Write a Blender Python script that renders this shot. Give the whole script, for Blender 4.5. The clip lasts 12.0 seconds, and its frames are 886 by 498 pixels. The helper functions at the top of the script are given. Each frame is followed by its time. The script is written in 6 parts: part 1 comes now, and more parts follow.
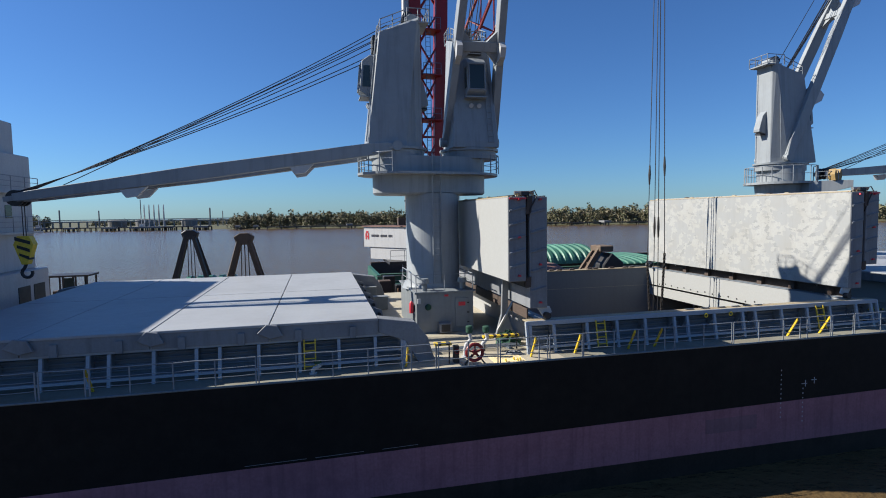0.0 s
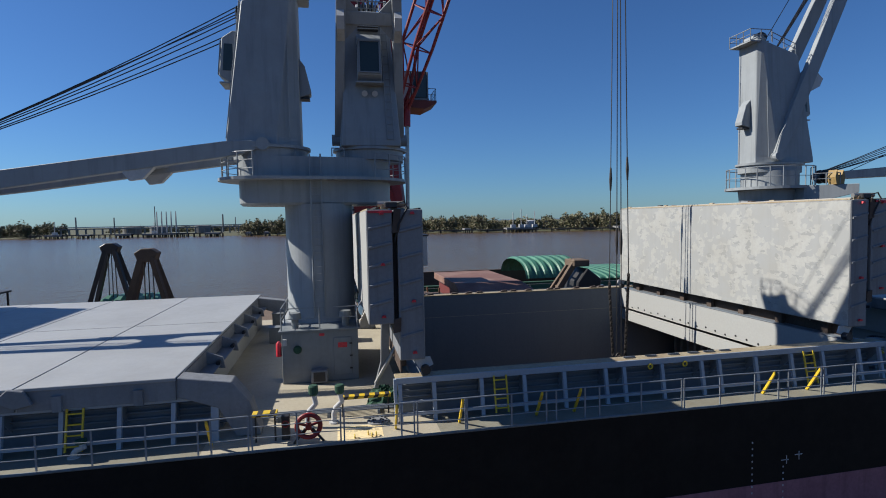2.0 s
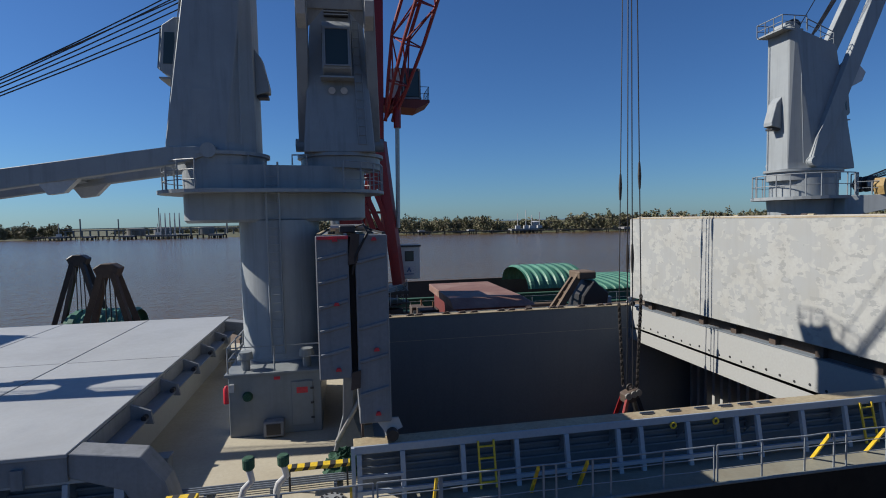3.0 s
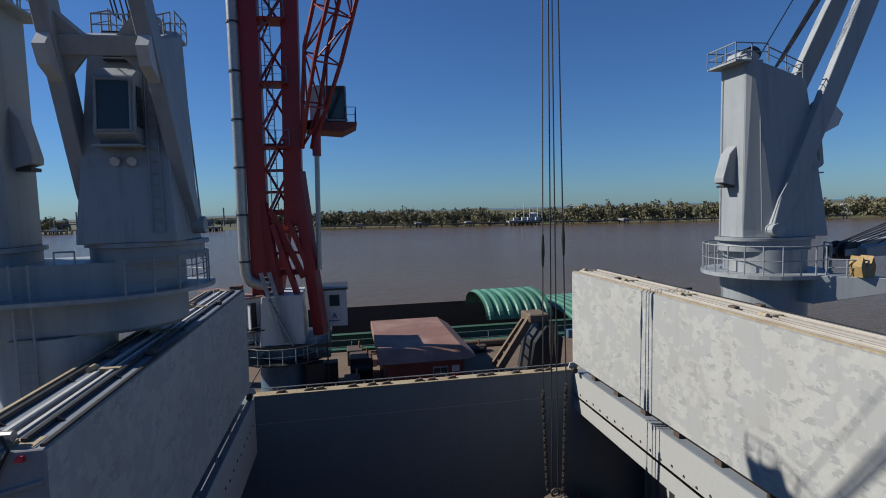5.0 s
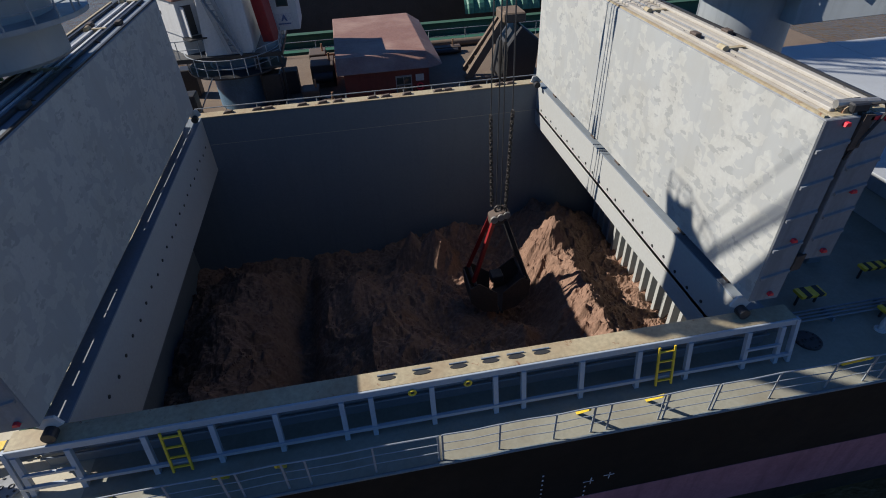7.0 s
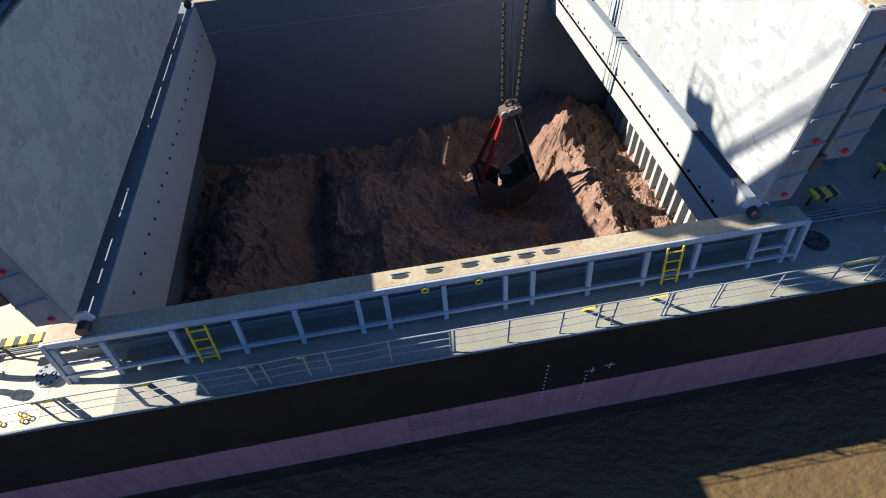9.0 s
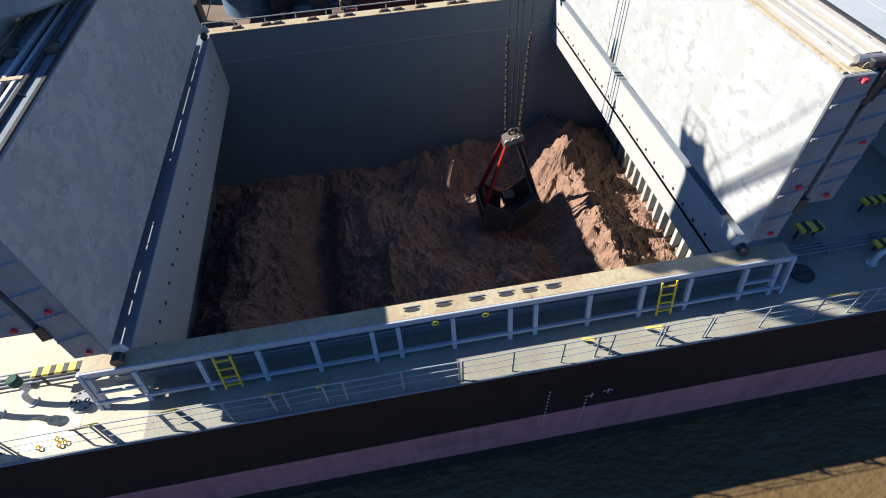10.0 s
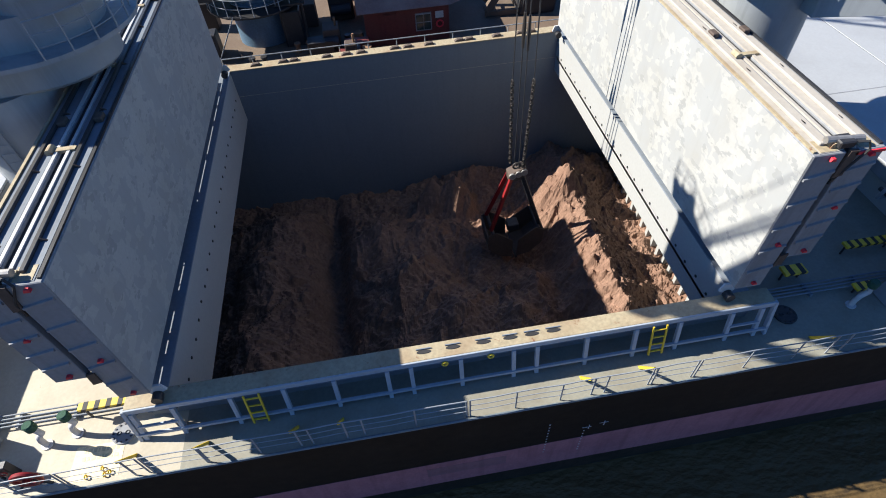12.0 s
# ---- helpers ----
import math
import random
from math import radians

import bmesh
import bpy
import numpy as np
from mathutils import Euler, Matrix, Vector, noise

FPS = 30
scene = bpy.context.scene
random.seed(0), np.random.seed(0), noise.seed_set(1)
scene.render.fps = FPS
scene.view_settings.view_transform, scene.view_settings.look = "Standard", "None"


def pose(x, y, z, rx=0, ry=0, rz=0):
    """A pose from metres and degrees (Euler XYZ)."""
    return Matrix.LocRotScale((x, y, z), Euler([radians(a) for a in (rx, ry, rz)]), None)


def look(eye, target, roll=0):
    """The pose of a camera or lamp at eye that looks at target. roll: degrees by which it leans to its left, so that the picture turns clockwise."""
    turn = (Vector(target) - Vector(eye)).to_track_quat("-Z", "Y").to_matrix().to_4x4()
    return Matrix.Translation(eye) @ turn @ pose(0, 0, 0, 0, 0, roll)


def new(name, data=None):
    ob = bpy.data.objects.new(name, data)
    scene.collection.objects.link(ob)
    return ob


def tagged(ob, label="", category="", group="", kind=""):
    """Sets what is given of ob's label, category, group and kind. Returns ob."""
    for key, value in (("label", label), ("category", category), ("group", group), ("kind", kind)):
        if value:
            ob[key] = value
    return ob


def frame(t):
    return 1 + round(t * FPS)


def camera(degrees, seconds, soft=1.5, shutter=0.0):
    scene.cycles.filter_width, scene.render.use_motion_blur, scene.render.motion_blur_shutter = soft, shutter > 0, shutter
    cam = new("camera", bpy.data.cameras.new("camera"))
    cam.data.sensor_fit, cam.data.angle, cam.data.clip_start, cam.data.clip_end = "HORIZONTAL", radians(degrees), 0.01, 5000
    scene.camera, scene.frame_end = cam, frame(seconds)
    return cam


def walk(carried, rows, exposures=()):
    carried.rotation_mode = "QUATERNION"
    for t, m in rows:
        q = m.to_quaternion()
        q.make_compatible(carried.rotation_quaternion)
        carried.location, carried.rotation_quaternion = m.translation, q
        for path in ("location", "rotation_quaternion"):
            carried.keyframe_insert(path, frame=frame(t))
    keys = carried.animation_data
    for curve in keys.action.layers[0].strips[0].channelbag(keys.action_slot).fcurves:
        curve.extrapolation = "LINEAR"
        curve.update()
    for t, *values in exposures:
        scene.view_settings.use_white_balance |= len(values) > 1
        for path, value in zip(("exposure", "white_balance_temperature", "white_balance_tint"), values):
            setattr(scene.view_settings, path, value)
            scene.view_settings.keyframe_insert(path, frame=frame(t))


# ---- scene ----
cam = camera(79.4, 12.0, soft=1.0)
PATH = [
    (0, (-8.605, -21.557, 6.068), (-8.155, -19.613, 5.935), -0.9),
    (0.5, (-6.252, -20.642, 6.223), (-5.819, -18.693, 6.109), -1.0),
    (1, (-4.254, -19.545, 6.316), (-3.836, -17.592, 6.207), -1.0),
    (1.5, (-2.761, -18.299, 6.362), (-2.359, -16.343, 6.253), -1.0),
    (2, (-1.689, -16.899, 6.392), (-1.301, -14.94, 6.28), -1.1),
    (2.5, (-0.989, -15.28, 6.585), (-0.609, -13.32, 6.472), -1.0),
    (2.7, (-0.71, -14.604, 6.705), (-0.336, -12.642, 6.598), -1.0),
    (4.3, (3.805, -10.19, 9.086), (4.165, -8.228, 8.943), -2.1),
    (4.5, (4.407, -9.898, 9.213), (4.77, -7.935, 9.095), -1.7),
    (5, (5.864, -9.425, 10.405), (6.22, -7.463, 10.25), -1.5),
    (5.5, (7.069, -8.908, 11.257), (7.409, -6.962, 10.945), -1.6),
    (6, (7.979, -8.516, 11.425), (8.298, -6.627, 10.849), -1.6),
    (6.5, (8.45, -8.291, 11.476), (8.738, -6.54, 10.555), -1.8),
    (7, (8.553, -8.317, 11.498), (8.795, -6.748, 10.282), -2.6),
    (7.5, (8.46, -8.269, 11.562), (8.671, -6.856, 10.162), -2.7),
    (7.7, (8.453, -8.262, 11.57), (8.643, -6.900, 10.12), -2.9),
    (9.3, (8.373, -8.164, 11.691), (8.538, -6.857, 10.186), -3.6),
    (9.5, (8.305, -8.217, 11.936), (8.472, -6.903, 10.437), -3.5),
    (10, (8.215, -8.154, 12.866), (8.384, -6.833, 11.374), -3.4),
    (10.5, (8.173, -8.058, 13.258), (8.337, -6.738, 11.765), -3.4),
    (11, (8.164, -7.988, 13.466), (8.32, -6.672, 11.968), -3.7),
    (11.5, (8.162, -7.988, 14.098), (8.316, -6.67, 12.601), -3.7),
    (12, (8.166, -7.97, 14.777), (8.319, -6.65, 13.282), -3.7),
]
walk(cam, [(t, look(eye, target, roll)) for t, eye, target, roll in PATH],
     exposures=((0.0, 0.74), (1.5, 0.52), (2.5, 0.38), (4.5, 0.26), (5.0, 0.30), (6.5, 0.40), (7.5, 0.72), (9.3, 1.40), (10.5, 1.30), (12.0, 1.24)))

# ---------------------------------------------------------------- light
SUN_TO = Vector((-1.29, 0.43, 1.035)).normalized()
world = bpy.data.worlds.new("sky")
scene.world = world
world.use_nodes = True
wn = world.node_tree.nodes
sky = wn.new("ShaderNodeTexSky")
sky.sky_type, sky.sun_disc = "NISHITA", False
sky.sun_elevation = math.asin(SUN_TO.z)
sky.sun_rotation = math.atan2(SUN_TO.x, SUN_TO.y)
sky.altitude, sky.air_density, sky.dust_density, sky.ozone_density = 0.0, 1.0, 0.2, 3.0
wn["Background"].inputs["Strength"].default_value = 0.050
tint = wn.new("ShaderNodeMix")
tint.data_type, tint.blend_type = "RGBA", "MULTIPLY"
tint.inputs[0].default_value, tint.inputs[7].default_value = 1.0, (0.525, 0.88, 1.365, 1)
world.node_tree.links.new(sky.outputs[0], tint.inputs[6])
world.node_tree.links.new(tint.outputs[2], wn["Background"].inputs["Color"])
sun = new("sun", bpy.data.lights.new("sun", "SUN"))
sun.data.energy, sun.data.angle, sun.data.color = 5.0, radians(0.53), (1.0, 0.95, 0.86)
sun.matrix_world = look(SUN_TO * 100, (0, 0, 0))

# ---------------------------------------------------------------- materials


def material(name, base, rough=0.5, metal=0.0, grain=0.12, grain_scale=9.0, stain=None, stain_amount=0.0, stain_scale=0.7,
             rust=0.0, bump=0.15, bump_scale=25.0, patch=None, patch_level=0.56, patch_scale=0.9, streak=0.0, vary=0.0, gloss_vary=0.15, blocks=None):
    """Painted, weathered surface: grain, wide stains, optional patches of second paint, runs down the walls and rust spots."""
    m = bpy.data.materials.new(name)
    m.use_nodes = True
    nt = m.node_tree
    n, link = nt.nodes, nt.links.new
    bsdf = n["Principled BSDF"]
    bsdf.inputs["Metallic"].default_value = metal
    geo = n.new("ShaderNodeNewGeometry")

    def noise_at(scale, detail=5.0, rough_=0.6, stretch=None):
        t = n.new("ShaderNodeTexNoise")
        t.inputs["Scale"].default_value, t.inputs["Detail"].default_value, t.inputs["Roughness"].default_value = scale, detail, rough_
        src = geo.outputs["Position"]
        if stretch:
            mp = n.new("ShaderNodeMapping")
            mp.inputs["Scale"].default_value = stretch
            link(src, mp.inputs["Vector"])
            src = mp.outputs[0]
        link(src, t.inputs["Vector"])
        return t.outputs["Fac"]

    def ramp(src, lo, hi):
        r = n.new("ShaderNodeMapRange")
        r.inputs["From Min"].default_value, r.inputs["From Max"].default_value = lo, hi
        link(src, r.inputs["Value"])
        return r.outputs[0]

    def mix(fac, a, b):
        x = n.new("ShaderNodeMix")
        x.data_type = "RGBA"
        for sock, val in ((x.inputs[0], fac), (x.inputs[6], a), (x.inputs[7], b)):
            if isinstance(val, (int, float)):
                sock.default_value = val
            elif isinstance(val, tuple):
                sock.default_value = (*val, 1)
            else:
                link(val, sock)
        return x.outputs[2]

    def times(a, k):
        x = n.new("ShaderNodeMath")
        x.operation = "MULTIPLY"
        link(a, x.inputs[0])
        if isinstance(k, (int, float)):
            x.inputs[1].default_value = k
        else:
            link(k, x.inputs[1])
        return x.outputs[0]

    dark = tuple(c * (1 - grain * 2) for c in base)
    light = tuple(min(1, c * (1 + grain)) for c in base)
    col = mix(ramp(noise_at(grain_scale), 0.3, 0.7), dark, light)
    if patch:
        shape = ramp(noise_at(patch_scale, 5.0, 0.55, (1.0, 0.7, 1.3)), patch_level, patch_level + 0.03)
        col = mix(shape, col, patch)
    if blocks:
        second, level, size = blocks
        bent = n.new("ShaderNodeMapping")
        bent.inputs["Scale"].default_value = (1.0, 0.8, 1.0)
        link(geo.outputs["Position"], bent.inputs["Vector"])
        wob = n.new("ShaderNodeTexNoise")
        wob.inputs["Scale"].default_value = 2.2
        link(geo.outputs["Position"], wob.inputs["Vector"])
        add = n.new("ShaderNodeMix")
        add.data_type, add.blend_type = "RGBA", "ADD"
        add.inputs[0].default_value = 0.35
        link(bent.outputs[0], add.inputs[6])
        link(wob.outputs["Color"], add.inputs[7])
        cells = n.new("ShaderNodeTexVoronoi")
        cells.distance = "CHEBYCHEV"
        cells.inputs["Scale"].default_value, cells.inputs["Randomness"].default_value = size, 0.85
        link(add.outputs[2], cells.inputs["Vector"])
        one = n.new("ShaderNodeSeparateColor")
        link(cells.outputs["Color"], one.inputs[0])
        both = n.new("ShaderNodeMath")
        both.operation = "ADD"
        link(times(one.outputs[0], 0.32), both.inputs[0])
        link(noise_at(0.55, 3.0, 0.5), both.inputs[1])
        col = mix(ramp(both.outputs[0], level, level + 0.02), col, second)
    if stain_amount:
        col = mix(times(ramp(noise_at(stain_scale, 6.0), 0.45, 0.75), stain_amount), col, stain or tuple(c * 0.5 for c in base))
    if streak:
        col = mix(times(ramp(noise_at(1.0, 4.0, 0.6, (3.2, 3.2, 0.18)), 0.5, 0.75), streak), col, tuple(c * 0.45 for c in base))
    if rust:
        col = mix(ramp(noise_at(2.3, 9.0, 0.72), 0.72 - rust * 0.3, 0.80 - rust * 0.3), col, (0.17, 0.065, 0.028))
    if vary:
        info = n.new("ShaderNodeObjectInfo")
        hsv = n.new("ShaderNodeHueSaturation")
        r2 = n.new("ShaderNodeMapRange")
        r2.inputs["To Min"].default_value, r2.inputs["To Max"].default_value = 1 - vary, 1 + vary
        link(info.outputs["Random"], r2.inputs["Value"])
        link(r2.outputs[0], hsv.inputs["Value"])
        link(col, hsv.inputs["Color"])
        col = hsv.outputs[0]
    link(col, bsdf.inputs["Base Color"])
    rr = n.new("ShaderNodeMapRange")
    rr.inputs["To Min"].default_value, rr.inputs["To Max"].default_value = max(0.02, rough - gloss_vary), min(1, rough + gloss_vary)
    link(noise_at(2.5), rr.inputs["Value"])
    link(rr.outputs[0], bsdf.inputs["Roughness"])
    if bump:
        b = n.new("ShaderNodeBump")
        b.inputs["Strength"].default_value, b.inputs["Distance"].default_value = bump, 0.02
        link(noise_at(bump_scale, 6.0), b.inputs["Height"])
        link(b.outputs[0], bsdf.inputs["Normal"])
    return m


M = {}
M["crane"] = material("crane_paint", (0.262, 0.285, 0.302), 0.5, stain=(0.205, 0.215, 0.22), stain_amount=0.5, streak=0.45, rust=0.0, grain=0.025, grain_scale=3.0, bump=0.04, bump_scale=6.0)
M["house"] = material("house_paint", (0.192, 0.211, 0.223), 0.5, stain=(0.166, 0.179, 0.179), stain_amount=0.5, streak=0.3, rust=0.06, grain=0.04, grain_scale=4.0, bump=0.05)
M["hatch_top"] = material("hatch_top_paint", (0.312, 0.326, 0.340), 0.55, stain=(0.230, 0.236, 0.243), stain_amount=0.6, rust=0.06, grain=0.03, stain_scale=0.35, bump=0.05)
M["hatch_face"] = material("hatch_face_paint", (0.37, 0.373, 0.358), 0.6, patch=(0.268, 0.277, 0.274), patch_level=0.57, patch_scale=2.6, stain=(0.281, 0.268, 0.230), stain_amount=0.4, streak=0.12, grain=0.04, rust=0.03, bump=0.06, blocks=((0.308, 0.317, 0.314), 0.665, 3.6))
M["cap"] = material("dusty_cap_plating", (0.36, 0.335, 0.295), 0.65, stain=(0.26, 0.215, 0.165), stain_amount=0.6, stain_scale=0.8, rust=0.2, grain=0.05)
# Pale cover paint made darker here, with the shade of the sides in it.
M["hatch_side"] = material("hatch_side_shaded", (0.215, 0.225, 0.24), 0.55, stain=(0.150, 0.155, 0.165), stain_amount=0.5, streak=0.5, rust=0.08, grain=0.05, bump=0.08)
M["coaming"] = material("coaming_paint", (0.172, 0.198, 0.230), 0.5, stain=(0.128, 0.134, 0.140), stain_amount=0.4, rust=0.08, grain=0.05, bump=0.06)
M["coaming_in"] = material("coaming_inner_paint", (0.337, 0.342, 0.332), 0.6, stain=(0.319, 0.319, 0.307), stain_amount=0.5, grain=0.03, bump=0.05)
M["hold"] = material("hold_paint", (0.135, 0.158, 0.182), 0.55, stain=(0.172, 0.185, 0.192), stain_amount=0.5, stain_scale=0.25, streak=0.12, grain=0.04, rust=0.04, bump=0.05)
M["ledge"] = material("ledge_worn_steel", (0.34, 0.285, 0.185), 0.65, stain=(0.213, 0.129, 0.068), stain_amount=0.7, stain_scale=0.9, rust=0.42)
M["deck"] = material("deck_paint", (0.41, 0.372, 0.29), 0.6, stain=(0.286, 0.243, 0.179), stain_amount=0.6, stain_scale=0.5, rust=0.16, grain=0.05)
M["deck_walk"] = material("side_deck_paint_shade", (0.235, 0.228, 0.185), 0.6, stain=(0.165, 0.14, 0.10), stain_amount=0.7, stain_scale=0.6, rust=0.18, grain=0.06)
# Bluer and darker than the deck: its sky-lit shade is in the colour.
M["deck_shade"] = material("deck_side_shade", (0.135, 0.165, 0.185), 0.6, stain=(0.192, 0.172, 0.128), stain_amount=0.6, rust=0.14)
M["black"] = material("hull_black", (0.007, 0.006, 0.005), 0.75, stain=(0.015, 0.013, 0.011), stain_amount=0.6, streak=0.4, rust=0.03)
M["pink"] = material("hull_faded_red", (0.30, 0.135, 0.16), 0.75, stain=(0.20, 0.085, 0.105), stain_amount=0.8, stain_scale=0.9, streak=0.55, grain=0.08)
M["low_band"] = material("hull_low_band", (0.022, 0.017, 0.013), 0.7, stain=(0.045, 0.030, 0.024), stain_amount=0.7, streak=0.5, grain=0.15)
M["white"] = material("white_paint", (0.449, 0.454, 0.459), 0.5, stain=(0.351, 0.344, 0.332), stain_amount=0.4, grain=0.05, streak=0.25)
M["rail"] = material("rail_paint", (0.230, 0.249, 0.268), 0.5, rust=0.12, grain=0.08)
M["yellow"] = material("yellow_paint", (0.66, 0.45, 0.03), 0.5, rust=0.1)
M["dark"] = material("dark_steel", (0.035, 0.035, 0.038), 0.5, metal=0.3, rust=0.15)
M["rubber"] = material("rubber_seal", (0.02, 0.02, 0.022), 0.7)
M["wire"] = material("wire_rope", (0.02, 0.021, 0.025), 0.6)
M["chain"] = material("chain_steel", (0.03, 0.025, 0.022), 0.6, rust=0.1)
M["red"] = material("red_paint", (0.230, 0.010, 0.012), 0.45, stain=(0.150, 0.013, 0.013), stain_amount=0.5, rust=0.06)
M["red_lug"] = material("red_lug_paint", (0.62, 0.03, 0.05), 0.45)
M["rust"] = material("rusty_deck", (0.228, 0.129, 0.072), 0.8, stain=(0.106, 0.053, 0.030), stain_amount=0.8, stain_scale=0.6, rust=0.35)
M["rust_pale"] = material("dusty_barge_deck", (0.134, 0.096, 0.067), 0.85, stain=(0.096, 0.060, 0.040), stain_amount=0.8, stain_scale=0.5, rust=0.2)
M["maroon"] = material("maroon_paint", (0.146, 0.027, 0.024), 0.6, stain=(0.099, 0.038, 0.030), stain_amount=0.6, streak=0.4)
M["shed_roof"] = material("rusty_roof", (0.188, 0.097, 0.074), 0.65, stain=(0.319, 0.213, 0.167), stain_amount=0.7, stain_scale=0.4, rust=0.2)
M["green"] = material("green_cover", (0.045, 0.16, 0.105), 0.5, stain=(0.10, 0.24, 0.17), stain_amount=0.6, grain=0.2, vary=0.15)
M["green_dark"] = material("green_hull", (0.02, 0.10, 0.07), 0.6, rust=0.15, stain=(0.05, 0.05, 0.04), stain_amount=0.6)
M["net"] = material("green_net", (0.02, 0.075, 0.045), 0.9, grain=0.3, grain_scale=40)
M["blue"] = material("blue_paint", (0.083, 0.153, 0.230), 0.5, rust=0.15, stain_amount=0.5)
M["silver"] = material("silver_pipe", (0.351, 0.339, 0.319), 0.4, metal=0.6, stain_amount=0.4, rust=0.1)
M["brown"] = material("brown_bin", (0.077, 0.054, 0.042), 0.75, rust=0.3, stain_amount=0.6)
M["concrete"] = material("jetty_concrete", (0.20, 0.20, 0.20), 0.85)
M["pile_wood"] = material("jetty_pile", (0.06, 0.055, 0.05), 0.85)
M["bark"] = material("bark", (0.10, 0.08, 0.06), 0.9)
M["bank"] = material("river_bank", (0.06, 0.065, 0.03), 0.95, stain=(0.1, 0.09, 0.05), stain_amount=0.6, stain_scale=0.05)
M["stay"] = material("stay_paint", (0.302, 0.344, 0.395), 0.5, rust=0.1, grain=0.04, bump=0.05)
M["sign"] = material("sign_paint", (0.78, 0.63, 0.36), 0.6, rust=0.06)
M["ink"] = material("lettering_paint", (0.05, 0.05, 0.06), 0.6, bump=0)
M["ink_tan"] = material("worn_lettering", (0.55, 0.46, 0.27), 0.6, bump=0)
M["white_ink"] = material("white_lettering", (0.42, 0.42, 0.44), 0.6, bump=0)
M["logo_red"] = material("logo_red", (0.5, 0.03, 0.04), 0.5, bump=0)
M["logo_blue"] = material("logo_blue", (0.06, 0.10, 0.22), 0.5, bump=0)


def foliage():
    m = bpy.data.materials.new("hazy_spring_foliage")
    m.use_nodes = True
    n, link = m.node_tree.nodes, m.node_tree.links.new
    geo = n.new("ShaderNodeNewGeometry")
    ramp = n.new("ShaderNodeValToRGB")
    # Leaf tones are lightened to carry the haze over the far bank.
    ramp.color_ramp.elements[0].color, ramp.color_ramp.elements[1].color = (0.105, 0.118, 0.052, 1), (0.19, 0.18, 0.095, 1)
    e = ramp.color_ramp.elements.new(0.8)
    e.color = (0.165, 0.135, 0.085, 1)
    link(geo.outputs["Random Per Island"], ramp.inputs[0])
    link(ramp.outputs[0], n["Principled BSDF"].inputs["Base Color"])
    n["Principled BSDF"].inputs["Roughness"].default_value = 0.8
    return m


def water_material():
    m = bpy.data.materials.new("muddy_river")
    m.use_nodes = True
    n, link = m.node_tree.nodes, m.node_tree.links.new
    b = n["Principled BSDF"]
    geo = n.new("ShaderNodeNewGeometry")
    big = n.new("ShaderNodeTexNoise")
    big.inputs["Scale"].default_value, big.inputs["Detail"].default_value = 0.012, 4
    link(geo.outputs["Position"], big.inputs["Vector"])
    r = n.new("ShaderNodeValToRGB")
    r.color_ramp.elements[0].position, r.color_ramp.elements[1].position = 0.35, 0.65
    r.color_ramp.elements[0].color, r.color_ramp.elements[1].color = (0.092, 0.060, 0.027, 1), (0.110, 0.074, 0.035, 1)
    link(big.outputs["Fac"], r.inputs[0])
    link(r.outputs[0], b.inputs["Base Color"])
    b.inputs["Roughness"].default_value, b.inputs["IOR"].default_value = 0.16, 1.33
    b.inputs["Specular IOR Level"].default_value = 0.3
    h = None
    for scale, amount in ((0.22, 0.9), (0.8, 0.55), (2.6, 0.22)):
        mp = n.new("ShaderNodeMapping")
        mp.inputs["Scale"].default_value, mp.inputs["Rotation"].default_value = (scale, scale * 1.7, scale), (0, 0, 0.5)
        link(geo.outputs["Position"], mp.inputs["Vector"])
        t = n.new("ShaderNodeTexNoise")
        t.inputs["Scale"].default_value, t.inputs["Detail"].default_value = 1.0, 3
        link(mp.outputs[0], t.inputs["Vector"])
        k = n.new("ShaderNodeMath")
        k.operation, k.inputs[1].default_value = "MULTIPLY", amount
        link(t.outputs["Fac"], k.inputs[0])
        if h is not None:
            a = n.new("ShaderNodeMath")
            link(h, a.inputs[0])
            link(k.outputs[0], a.inputs[1])
            h = a.outputs[0]
        else:
            h = k.outputs[0]
    bp = n.new("ShaderNodeBump")
    bp.inputs["Strength"].default_value, bp.inputs["Distance"].default_value = 0.9, 0.4
    link(h, bp.inputs["Height"])
    link(bp.outputs[0], b.inputs["Normal"])
    return m


def cargo_material():
    m = material("cargo_ore", (0.225, 0.132, 0.09), 0.95, grain=0.2, grain_scale=6.0, stain=(0.135, 0.072, 0.048), stain_amount=0.7, stain_scale=0.5, bump=0.8, bump_scale=9.0)
    return m


def glass_material():
    m = bpy.data.materials.new("cab_glass")
    m.use_nodes = True
    b = m.node_tree.nodes["Principled BSDF"]
    b.inputs["Base Color"].default_value = (0.03, 0.045, 0.045, 1)
    b.inputs["Roughness"].default_value = 0.08
    b.inputs["IOR"].default_value = 1.5
    return m


for key in ("black", "pink", "low_band", "hold", "coaming", "hatch_side", "deck", "deck_walk"):
    M[key].node_tree.nodes["Principled BSDF"].inputs["Specular IOR Level"].default_value = 0.25
M["foliage"], M["water"], M["cargo"], M["glass"] = foliage(), water_material(), cargo_material(), glass_material()

# ---------------------------------------------------------------- mesh tools


